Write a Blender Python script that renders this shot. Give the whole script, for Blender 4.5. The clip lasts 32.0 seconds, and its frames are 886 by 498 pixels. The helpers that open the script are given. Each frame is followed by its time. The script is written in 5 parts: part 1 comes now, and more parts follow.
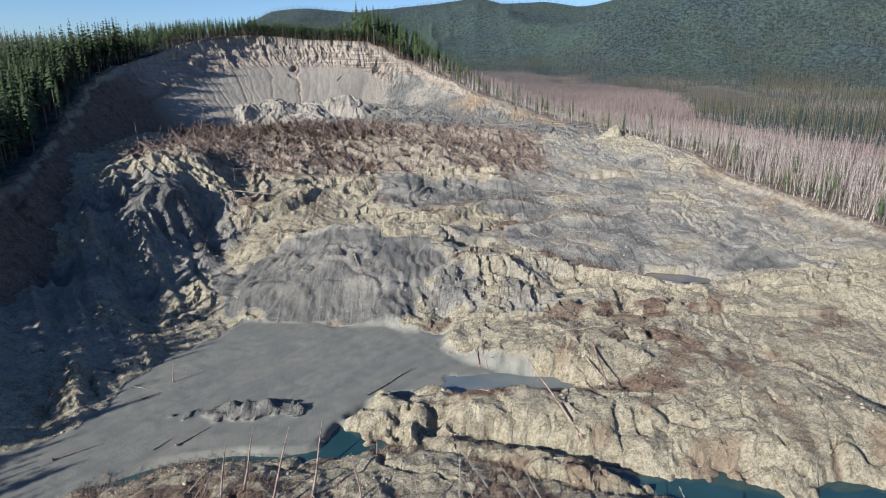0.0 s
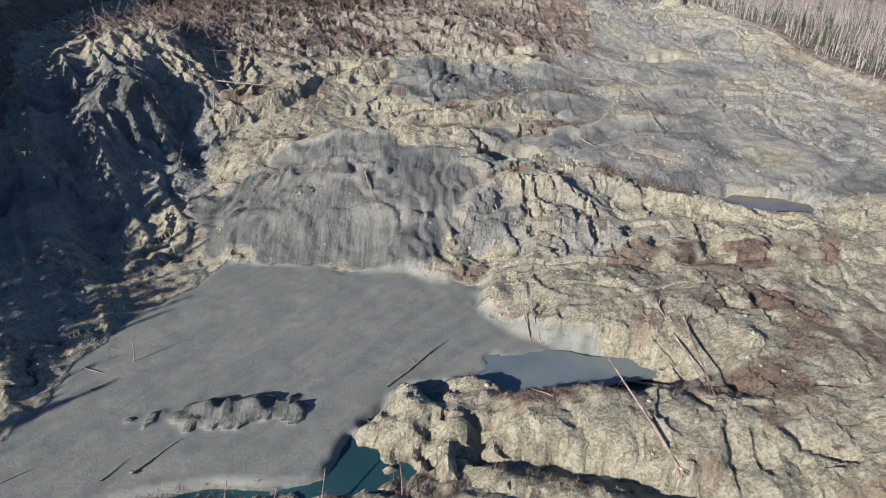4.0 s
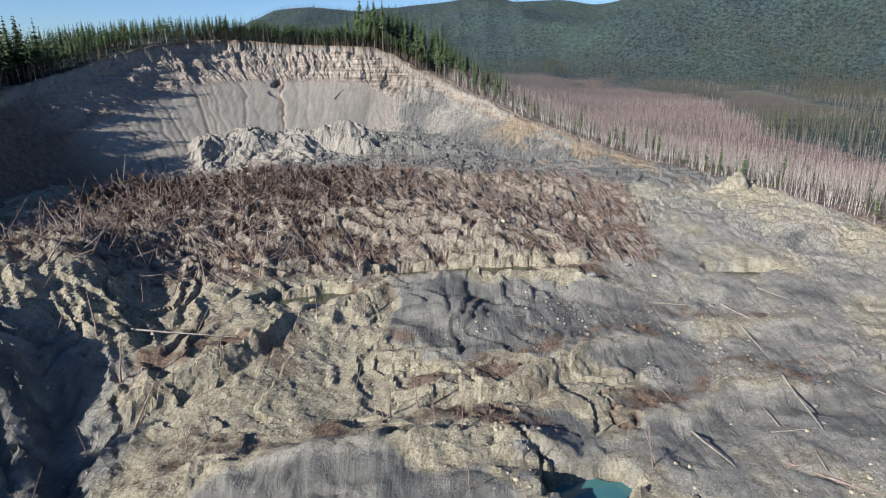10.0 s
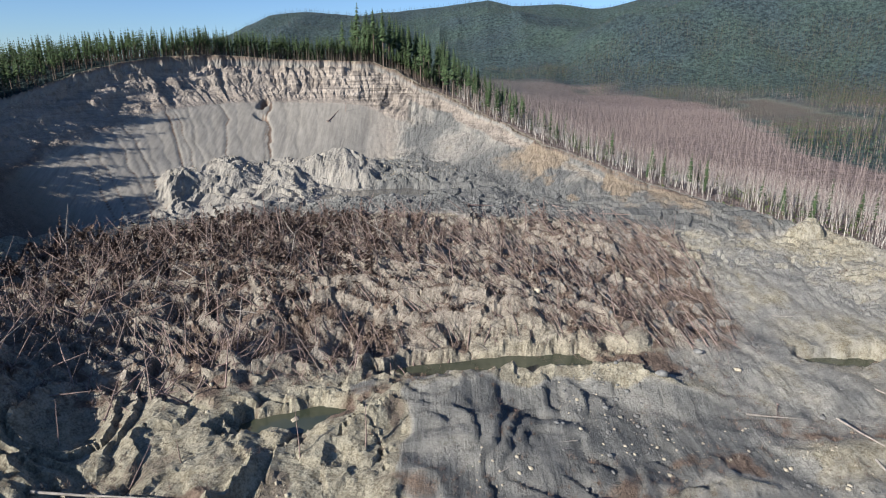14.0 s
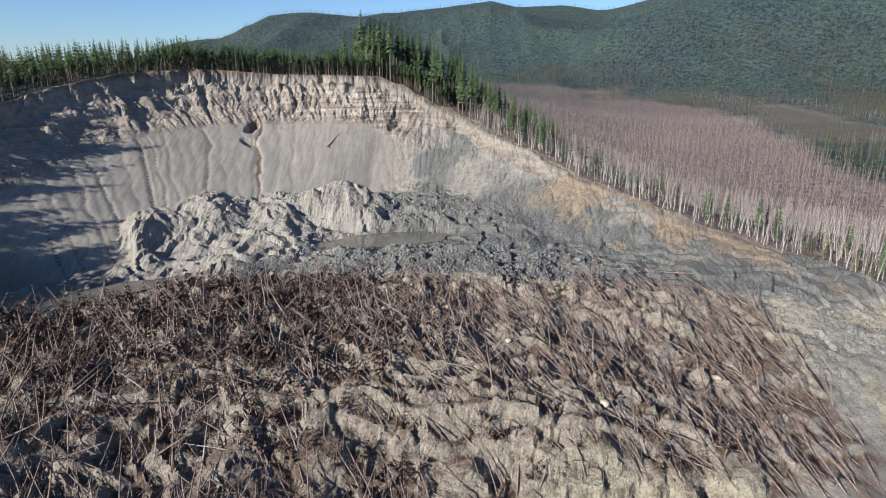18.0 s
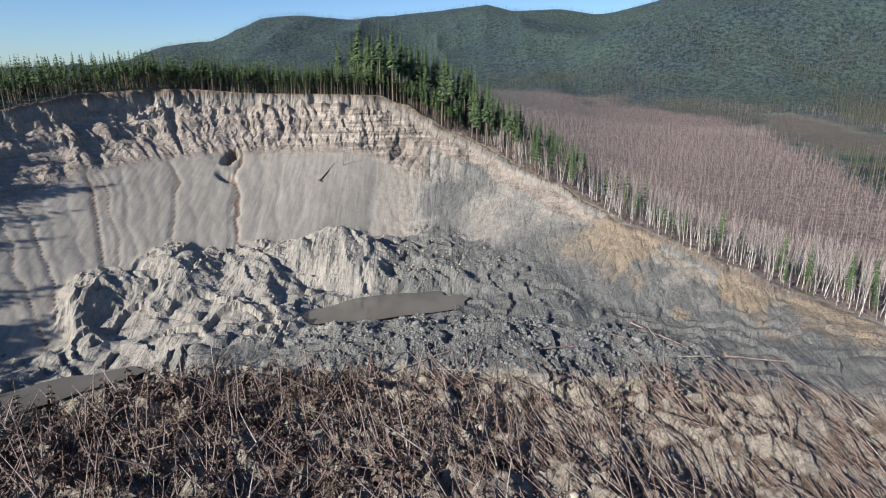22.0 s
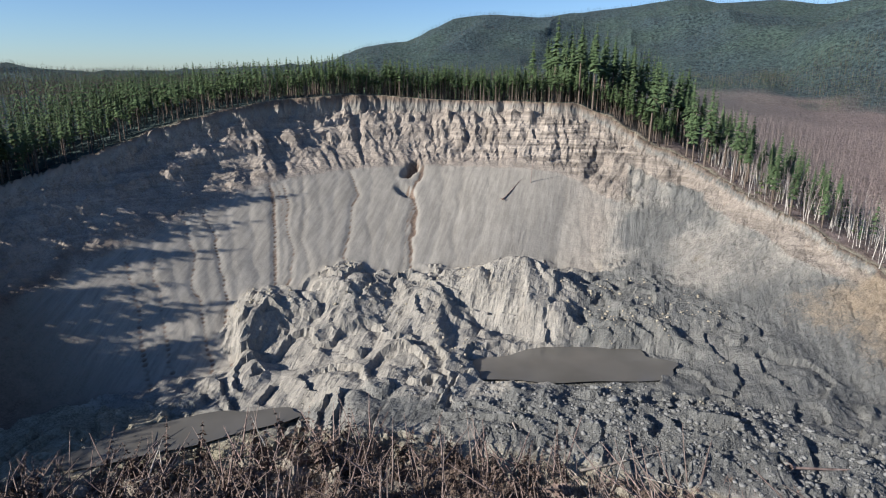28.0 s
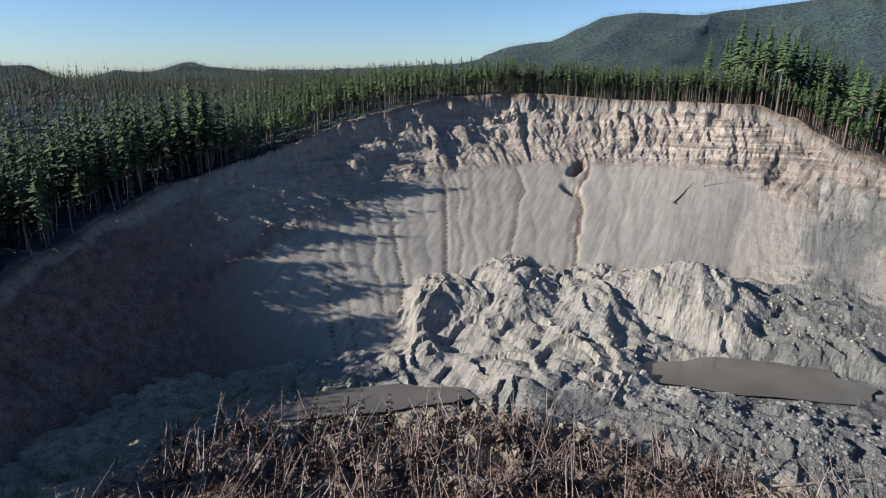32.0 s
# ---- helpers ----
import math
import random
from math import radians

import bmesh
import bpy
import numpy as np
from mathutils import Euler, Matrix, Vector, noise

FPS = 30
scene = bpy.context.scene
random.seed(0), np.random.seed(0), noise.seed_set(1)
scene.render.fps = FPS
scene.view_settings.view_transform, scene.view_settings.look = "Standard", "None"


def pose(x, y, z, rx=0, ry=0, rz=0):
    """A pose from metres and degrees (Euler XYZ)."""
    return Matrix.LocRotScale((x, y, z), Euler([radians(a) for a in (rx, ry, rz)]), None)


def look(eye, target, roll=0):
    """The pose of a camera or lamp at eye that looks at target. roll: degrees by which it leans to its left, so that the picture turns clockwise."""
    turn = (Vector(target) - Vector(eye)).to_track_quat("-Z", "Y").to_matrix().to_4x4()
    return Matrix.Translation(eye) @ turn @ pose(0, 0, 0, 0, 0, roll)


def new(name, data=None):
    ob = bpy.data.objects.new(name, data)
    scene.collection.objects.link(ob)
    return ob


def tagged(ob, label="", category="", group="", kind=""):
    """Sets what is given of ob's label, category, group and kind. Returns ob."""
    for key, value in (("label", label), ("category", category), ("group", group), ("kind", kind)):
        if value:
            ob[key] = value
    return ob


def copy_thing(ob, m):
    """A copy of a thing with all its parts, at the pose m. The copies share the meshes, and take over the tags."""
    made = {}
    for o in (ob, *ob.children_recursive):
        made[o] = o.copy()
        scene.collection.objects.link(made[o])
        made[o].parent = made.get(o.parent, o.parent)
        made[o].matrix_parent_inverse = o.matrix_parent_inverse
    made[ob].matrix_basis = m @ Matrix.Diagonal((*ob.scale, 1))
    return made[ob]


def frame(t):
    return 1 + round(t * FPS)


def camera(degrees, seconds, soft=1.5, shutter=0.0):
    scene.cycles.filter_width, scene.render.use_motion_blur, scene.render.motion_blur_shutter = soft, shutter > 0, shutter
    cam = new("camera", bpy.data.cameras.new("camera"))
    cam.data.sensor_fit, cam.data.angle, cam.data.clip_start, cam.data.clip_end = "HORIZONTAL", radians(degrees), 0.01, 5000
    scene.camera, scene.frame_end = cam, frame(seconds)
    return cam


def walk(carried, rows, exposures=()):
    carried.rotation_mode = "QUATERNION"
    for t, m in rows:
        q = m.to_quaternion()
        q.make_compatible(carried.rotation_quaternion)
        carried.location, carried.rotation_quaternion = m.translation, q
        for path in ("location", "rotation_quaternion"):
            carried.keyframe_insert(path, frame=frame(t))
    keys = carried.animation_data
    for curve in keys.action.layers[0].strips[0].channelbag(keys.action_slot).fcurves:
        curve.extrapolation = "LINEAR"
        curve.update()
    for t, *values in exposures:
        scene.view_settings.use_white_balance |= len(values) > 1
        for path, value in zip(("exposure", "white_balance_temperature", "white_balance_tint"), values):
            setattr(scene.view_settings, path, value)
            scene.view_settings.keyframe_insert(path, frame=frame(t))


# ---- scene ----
def aim(x, y, z, yaw, pitch, lean):
    """A camera pose from its place, heading, tilt and lean in degrees."""
    return pose(x, y, z, 90 + pitch, 0, yaw) @ pose(0, 0, 0, 0, 0, lean)


cam = camera(72.37, 32.0, soft=1.1)
PATH = [
    (0.0, aim(0.00, 0.00, 104.00, -0.07, -16.50, -0.04)),
    (0.5, aim(-0.82, 6.80, 103.47, 0.06, -16.41, -0.00)),
    (1.0, aim(-1.66, 13.33, 102.97, 0.28, -23.16, 0.02)),
    (1.5, aim(-2.48, 20.91, 103.68, 0.59, -32.54, 0.02)),
    (2.0, aim(-3.61, 28.79, 104.36, 0.86, -32.82, 0.01)),
    (2.5, aim(-4.87, 36.86, 104.66, 1.01, -32.93, -0.00)),
    (3.0, aim(-6.09, 45.13, 104.79, 1.05, -33.05, -0.02)),
    (3.5, aim(-7.21, 53.66, 104.93, 1.09, -31.78, -0.04)),
    (4.0, aim(-8.34, 62.05, 104.66, 1.08, -28.79, -0.09)),
    (4.5, aim(-9.57, 70.55, 104.86, 1.02, -25.39, -0.04)),
    (6.5, aim(-15.77, 113.33, 105.97, 0.28, -16.62, -0.07)),
    (7.0, aim(-16.50, 122.85, 107.56, 0.35, -16.71, -0.00)),
    (8.0, aim(-17.90, 140.99, 110.84, 0.44, -16.73, -0.06)),
    (9.0, aim(-19.56, 158.72, 113.80, 0.47, -16.67, -0.10)),
    (10.0, aim(-21.28, 176.39, 116.72, 0.49, -16.58, -0.15)),
    (11.0, aim(-23.34, 194.12, 119.03, 0.45, -16.48, -0.18)),
    (12.0, aim(-25.93, 210.45, 121.10, 0.37, -16.36, -0.20)),
    (13.0, aim(-27.95, 225.95, 124.03, 0.29, -16.29, -0.22)),
    (14.0, aim(-30.20, 241.90, 127.23, 0.26, -16.27, -0.23)),
    (14.5, aim(-31.53, 250.18, 128.93, 0.25, -16.26, -0.23)),
    (16.5, aim(-37.03, 283.80, 134.39, 0.33, -16.16, -0.12)),
    (17.0, aim(-38.28, 291.93, 136.00, 0.30, -16.21, -0.12)),
    (18.0, aim(-41.15, 307.08, 138.52, 0.23, -16.28, -0.04)),
    (19.0, aim(-44.77, 321.82, 140.20, 0.09, -16.25, 0.02)),
    (20.0, aim(-47.52, 338.34, 142.09, -0.14, -16.14, 0.10)),
    (21.0, aim(-50.08, 355.17, 144.79, -0.38, -16.00, 0.11)),
    (22.0, aim(-52.06, 371.30, 147.96, -0.42, -16.04, 0.12)),
    (23.0, aim(-52.50, 387.81, 149.97, -0.22, -16.11, 0.13)),
    (24.0, aim(-52.87, 402.00, 149.90, 0.03, -16.10, 0.08)),
    (24.5, aim(-52.92, 406.82, 149.78, 0.09, -15.99, 0.08)),
    (26.5, aim(-55.64, 416.19, 151.25, 0.57, -16.32, 0.08)),
    (27.0, aim(-57.74, 415.71, 151.55, 0.51, -16.44, 0.10)),
    (27.5, aim(-60.76, 414.28, 151.60, 14.03, -16.32, 0.09)),
    (28.0, aim(-63.74, 412.55, 151.62, 16.29, -16.25, 0.09)),
    (29.0, aim(-67.43, 409.68, 152.24, 21.81, -16.59, 0.11)),
    (30.0, aim(-69.99, 407.75, 153.57, 26.46, -16.81, 0.15)),
    (31.0, aim(-72.94, 404.92, 153.25, 28.07, -16.76, 0.23)),
    (32.0, aim(-76.74, 400.58, 150.89, 28.80, -16.28, 0.36)),
]
walk(cam, PATH)


# ---- world and sun ----
SUN_AZ, SUN_EL = radians(228), radians(23.5)   # compass-like: 0 is +y, clockwise
world = bpy.data.worlds.new("sky_world")
scene.world = world
world.use_nodes = True
wn = world.node_tree.nodes
wl = world.node_tree.links
sky = wn.new("ShaderNodeTexSky")
sky.sky_type = 'NISHITA'
sky.sun_disc = False
sky.sun_elevation = SUN_EL
sky.sun_rotation = SUN_AZ
sky.altitude = 700
sky.air_density = 1.0
sky.dust_density = 0.3
sky.ozone_density = 2.5
wn["Background"].inputs["Strength"].default_value = 0.062
clear = wn.new("ShaderNodeMix")
clear.data_type, clear.blend_type = 'RGBA', 'MULTIPLY'
clear.inputs["Factor"].default_value = 1.0
clear.inputs["B"].default_value = (0.76, 0.95, 1.27, 1)
wl.new(sky.outputs["Color"], clear.inputs["A"])
wl.new(clear.outputs["Result"], wn["Background"].inputs["Color"])
sun_way = Vector((math.sin(SUN_AZ) * math.cos(SUN_EL), math.cos(SUN_AZ) * math.cos(SUN_EL), math.sin(SUN_EL)))
sun_data = bpy.data.lights.new("sun", 'SUN')
sun_data.energy = 5.6
sun_data.angle = radians(0.53)
sun_data.color = (1.0, 0.975, 0.945)
sun = new("sun", sun_data)
sun.matrix_world = look(sun_way * 900, (0, 0, 0))
scene.view_settings.exposure = 0.87


# ---- numbers: noise and terrain ----
def lattice(ix, iy, seed):
    h = (ix * 374761393 + iy * 668265263 + seed * 974634777) & 0xFFFFFFFF
    h = ((h ^ (h >> 13)) * 1274126177) & 0xFFFFFFFF
    return ((h ^ (h >> 16)) & 0xFFFF) / 65535.0


def vnoise(x, y, seed=0):
    """Smooth value noise, -1 to 1, one bump per unit."""
    fx, fy = np.floor(x), np.floor(y)
    ix, iy = fx.astype(np.int64), fy.astype(np.int64)
    u, v = x - fx, y - fy
    u, v = u * u * u * (u * (u * 6 - 15) + 10), v * v * v * (v * (v * 6 - 15) + 10)
    a, b = lattice(ix, iy, seed), lattice(ix + 1, iy, seed)
    c, d = lattice(ix, iy + 1, seed), lattice(ix + 1, iy + 1, seed)
    return ((a * (1 - u) + b * u) * (1 - v) + (c * (1 - u) + d * u) * v) * 2 - 1


def fbm(x, y, size, octaves=4, seed=0, gain=0.5):
    total, amp, k = 0.0, 1.0, 1.0 / size
    for o in range(octaves):
        total = total + amp * vnoise(x * k + 17.3 * o, y * k - 9.1 * o, seed + o)
        amp, k = amp * gain, k * 2.03
    return total


def ridged(x, y, size, octaves=3, seed=0):
    total, amp, k = 0.0, 1.0, 1.0 / size
    for o in range(octaves):
        total = total + amp * (1 - 2 * np.abs(vnoise(x * k + 5.7 * o, y * k + 3.1 * o, seed + o)))
        amp, k = amp * 0.5, k * 2.1
    return total


def ramp(v, lo, hi):
    t = np.clip((v - lo) / (hi - lo), 0, 1)
    return t * t * (3 - 2 * t)


def lump(x, y, cx, cy, rx, ry, turn=0.0, sharp=2.0, wob=0.25, seed=0):
    """A rounded patch, 1 in its middle and 0 at its uneven rim."""
    c, s = math.cos(radians(turn)), math.sin(radians(turn))
    dx, dy = x - cx, y - cy
    u, v = (dx * c + dy * s) / rx, (-dx * s + dy * c) / ry
    r = np.sqrt(u * u + v * v) * (1 + wob * fbm(x, y, 0.6 * min(rx, ry) + 2, 3, seed + 40))
    return np.clip(1 - r ** sharp, 0, 1)


def inside_of(x, y, outline, soft):
    """1 inside an outline in the plan, 0 outside, with a soft uneven shore."""
    best, within = np.full(x.shape, 1e12), np.zeros(x.shape, bool)
    for (ax, ay), (bx, by) in zip(outline, outline[1:] + outline[:1]):
        ex, ey = bx - ax, by - ay
        t = np.clip(((x - ax) * ex + (y - ay) * ey) / (ex * ex + ey * ey), 0, 1)
        best = np.minimum(best, (x - ax - t * ex) ** 2 + (y - ay - t * ey) ** 2)
        if ay != by:
            within ^= ((ay > y) != (by > y)) & (x < ex * (y - ay) / ey + ax)
    dist = np.where(within, 1, -1) * np.sqrt(best) + 1.5 * fbm(x, y, 9, 3, 55)
    return ramp(dist, -soft, soft)


MUD_SHORE = [(-86, 241), (-62, 240), (-38, 235), (-24, 238), (-12, 229), (3, 228), (-3, 215), (16, 201), (33, 193), (36, 186), (15, 184), (-20, 181), (-32, 164), (-44, 138),
             (-68, 131), (-89, 117), (-112, 103), (-150, 80), (-172, 100), (-140, 134), (-119, 148), (-110, 162), (-109, 184), (-103, 212), (-93, 226)]


def valley_reach(x, y):
    """How far a place lies inside the flat of bare alders in the valley, 0 at its edge."""
    dx, dy = x + 28, y - 226
    az = np.degrees(np.arctan2(dx, np.maximum(dy, 1)))
    return 1 + 0.10 * fbm(x, y, 240, 3, 221) - np.hypot(dx, dy) / np.interp(az, [0, 8, 17, 25, 29, 36, 45, 60], [2350, 2350, 2250, 1500, 960, 760, 660, 600])


def smax(a, b, k):
    h = np.clip(0.5 + 0.5 * (a - b) / k, 0, 1)
    return b * (1 - h) + a * h + k * h * (1 - h)


# The rim of the slide, from the left bluff round the head scarp and down the right margin: x, y, height.
RIM = np.array([
    (-172, -150, 10), (-180, 60, 12), (-194, 185, 31), (-214, 298, 50), (-235, 360, 60), (-262, 440, 78),
    (-285, 505, 92), (-284, 560, 108), (-268, 605, 121), (-258, 638, 129), (-244, 664, 134.5), (-224, 691, 137),
    (-203, 711, 138), (-176, 729, 137.5), (-150, 741, 137), (-92, 757, 135), (-60, 750, 121), (-28, 732, 108), (8, 690, 93), (28, 665, 83),
    (58, 633, 71), (95, 607, 59), (128, 585, 54), (160, 540, 47)])
RIM_RIGHT = np.array([(193, 489, 40), (200, 440, 33), (218, 368, 26), (243, 321, 20), (300, 240, 12), (420, 120, 6), (500, -150, 4)])
RIM = np.vstack([RIM, RIM_RIGHT]).astype(float)
RIM_KIND = np.interp(np.arange(len(RIM)), [0, 5, 6.4, 8, 15.2, 20, 30], [2, 2, 2, 1, 1, 0, 0])


def round_off(p, k):
    """A smooth curve through the points, k steps to a stretch."""
    q = np.vstack([2 * p[0] - p[1], p, 2 * p[-1] - p[-2]])
    out = []
    for i in range(1, len(q) - 2):
        for t in np.arange(k) / k:
            a, b, c, d = q[i - 1], q[i], q[i + 1], q[i + 2]
            out.append(0.5 * (2 * b + (c - a) * t + (2 * a - 5 * b + 4 * c - d) * t * t + (3 * b - a - 3 * c + d) * t ** 3))
    return np.array(out + [p[-1]])


RIM = round_off(np.column_stack([RIM, RIM_KIND]), 2)
RIM_MAIN, RIM = RIM[:, 3], RIM[:, :3]
RIM_SEG = np.hypot(*np.diff(RIM[:, :2], axis=0).T)
RIM_S = np.concatenate([[0], np.cumsum(RIM_SEG)])
# RIM_MAIN: 1 the high bare scarp, 2 the steep shaded bluff, 0 the low right margin


def rim_field(x, y):
    """Distance inside the rim (negative outside), the rim's height, arc length and kind at the nearest rim point."""
    best = np.full(x.shape, 1e12)
    zc, arc, main = np.zeros_like(x), np.zeros_like(x), np.zeros_like(x)
    for i in range(len(RIM) - 1):
        ax, ay, az = RIM[i]
        bx, by, bz = RIM[i + 1]
        ex, ey = bx - ax, by - ay
        t = np.clip(((x - ax) * ex + (y - ay) * ey) / (ex * ex + ey * ey), 0, 1)
        d2 = (x - ax - t * ex) ** 2 + (y - ay - t * ey) ** 2
        near = d2 < best
        best = np.where(near, d2, best)
        zc = np.where(near, az + t * (bz - az), zc)
        arc = np.where(near, RIM_S[i] + t * RIM_SEG[i], arc)
        main = np.where(near, RIM_MAIN[i] + t * (RIM_MAIN[i + 1] - RIM_MAIN[i]), main)
    # far from the rim its height and kind are blended, so that the hollow has no seams
    close = np.sqrt(best)
    soft = 1.5 + 0.16 * close
    wsum, zsum, msum = np.zeros_like(x), np.zeros_like(x), np.zeros_like(x)
    for i in range(len(RIM) - 1):
        ax, ay, az = RIM[i]
        bx, by, bz = RIM[i + 1]
        ex, ey = bx - ax, by - ay
        t = np.clip(((x - ax) * ex + (y - ay) * ey) / (ex * ex + ey * ey), 0, 1)
        wt = np.exp(-(np.hypot(x - ax - t * ex, y - ay - t * ey) - close) / soft) * RIM_SEG[i]
        wsum, zsum = wsum + wt, zsum + wt * (az + t * (bz - az))
        msum = msum + wt * (RIM_MAIN[i] + t * (RIM_MAIN[i + 1] - RIM_MAIN[i]))
    zc, main = zsum / wsum, msum / wsum
    inside = np.zeros(x.shape, bool)
    poly = np.vstack([RIM[:, :2], [(500, -2000), (-200, -2000)]])
    for i in range(len(poly)):
        (ax, ay), (bx, by) = poly[i], poly[(i + 1) % len(poly)]
        if ay == by:
            continue
        cross = ((ay > y) != (by > y)) & (x < (bx - ax) * (y - ay) / (by - ay) + ax)
        inside ^= cross
    d = np.sqrt(best)
    return np.where(inside, d, -d), zc, arc, main


# Heights of the debris along four lines running towards the scarp, at x = -170, -115, -40 and 90.
COL_Y = np.array([100, 165, 200, 240, 262, 285, 312, 332, 355, 380, 405, 436, 458, 490, 520, 545, 575, 590, 615, 650, 800])
COL_FAR_LEFT = np.array([9, 10, 12, 13, 16, 24, 33, 42, 48, 51, 52, 52, 52, 53, 53, 53, 54, 55, 57, 66, 80])
COL_LEFT = np.array([2, 0, 1, 3, 7, 11, 16, 21, 30, 34, 38, 45, 53, 55, 56, 57, 59, 60, 59, 66, 80])
COL_MID = np.array([-4, -1, 0, 2, 12.5, 18.5, 19.5, 19, 21.5, 26, 30, 32, 47, 51, 53, 58, 60, 57, 57, 66, 80])
COL_RIGHT = np.array([-4, -3, 3, 6, 8, 9, 13, 15, 19, 22, 24, 27, 31, 40, 46, 50, 53, 54, 55, 60, 80])


# Sharp brows across the debris: the line of the crest, its height, the width of its front and of the fall behind.
BROWS = (((-100, -79, -57, -35, -8, 8), (298, 307, 310, 316, 322, 318), 3.6, 9, 9), ((-30, 0, 34, 60), (343, 350, 372, 378), 3.2, 8, 8),
         ((-65, -42, -4, 30, 60), (387, 406, 424, 424, 418), 3.2, 12, 7), ((35, 49, 69, 104), (332, 337, 349, 352), 2.4, 7, 8),
         ((-122, -104, -92, -78), (332, 342, 353, 374), 4.0, 7, 7), ((-4, 12, 30, 44), (266, 275, 278, 272), 3.4, 8, 8),
         ((46, 77, 104), (287, 273, 266), 3.0, 6, 9), ((-6, 20, 45, 78), (164, 164, 166, 165), 2.2, 4, 7), ((30, 60, 96), (203, 197, 201), 2.4, 5, 8),
         ((-50, -34, -16), (363, 366, 362), 2.6, 6, 6), ((62, 90, 120), (395, 388, 392), 2.0, 7, 8), ((60, 92, 130), (232, 226, 236), 2.4, 6, 9),
         ((-98, -60, -20, 20, 60), (118, 112, 108, 106, 100), 1.8, 4, 6), ((-80, -40, 10, 50), (92, 90, 86, 84), 1.8, 4, 6))


def shelf(x, y):
    """The slid mass before its hummocks."""
    wy = y + 5 * fbm(x, y, 45, 3, 3)
    cols = [np.interp(wy, COL_Y, c) for c in (COL_FAR_LEFT, COL_LEFT, COL_MID, COL_RIGHT)]
    xs = (-170, -115, -40, 90)
    wx = x + 6 * fbm(x, y, 30, 2, 8)
    out = cols[0]
    for k in range(3):
        t = ramp(wx, xs[k], xs[k + 1])
        out = np.where(wx > xs[k], cols[k] * (1 - t) + cols[k + 1] * t, out)
    return out


SKY_AZ = np.array([-110, -75, -63.9, -61.2, -60, -58.5, -55.8, -53.2, -50.5, -47.8, -44, -37, -33.2, -29, -25.5, -24.1, -23.2, -19,
                   -17.7, -16.9, -15.4, -14.4, -12.1, -10.2, -7.2, -4.3, -1.3, 4, 6.2, 9.9, 13.5, 15.3, 17.6, 22, 27, 34, 45, 60, 80, 110])
SKY_EL = np.array([0.02, 0.012, 0.008, 0.0084, -0.004, -0.010, 0.005, 0.002, 0.016, 0.0045, 0.004, 0.0076, 0.015, 0.017, 0.023, 0.037, 0.043, 0.05,
                   0.064, 0.067, 0.080, 0.083, 0.088, 0.0855, 0.082, 0.088, 0.0935, 0.105, 0.0965, 0.0965, 0.088, 0.092, 0.101, 0.122, 0.138, 0.14, 0.12, 0.10, 0.08, 0.05])


def far_land(x, y):
    """Hills and mountains beyond the slide."""
    dx, dy = x + 40, y - 330
    r = np.hypot(dx, dy)
    az = np.degrees(np.arctan2(dx, dy))
    tilt = np.interp(az, SKY_AZ, SKY_EL)
    top = 124 + tilt * 4350
    rug = ridged(x, y, 800, 4, 61)
    rise = ramp(r, 1700, 4300) ** 1.4
    crest = top * (1 - 0.25 * ramp(r, 4350, 4900))
    spur = rise * (1 - rise) * 4
    hill = ramp(az + 0.004 * (r - 3000), 4, 17) * (0.86 * tilt * 3050 + 90) * np.exp(-((r - 3050) / 620) ** 2) * (1 + 0.12 * rug)
    knoll = np.exp(-((az + 66) / 5.0) ** 2) * np.exp(-((r - 2300) / 350) ** 2) * 45
    return crest, rise, 55 * (rug - 0.85) * spur + np.maximum(hill - crest * rise, 0) + knoll + 10 * fbm(x, y, 420, 3, 71) * ramp(r, 900, 1600)


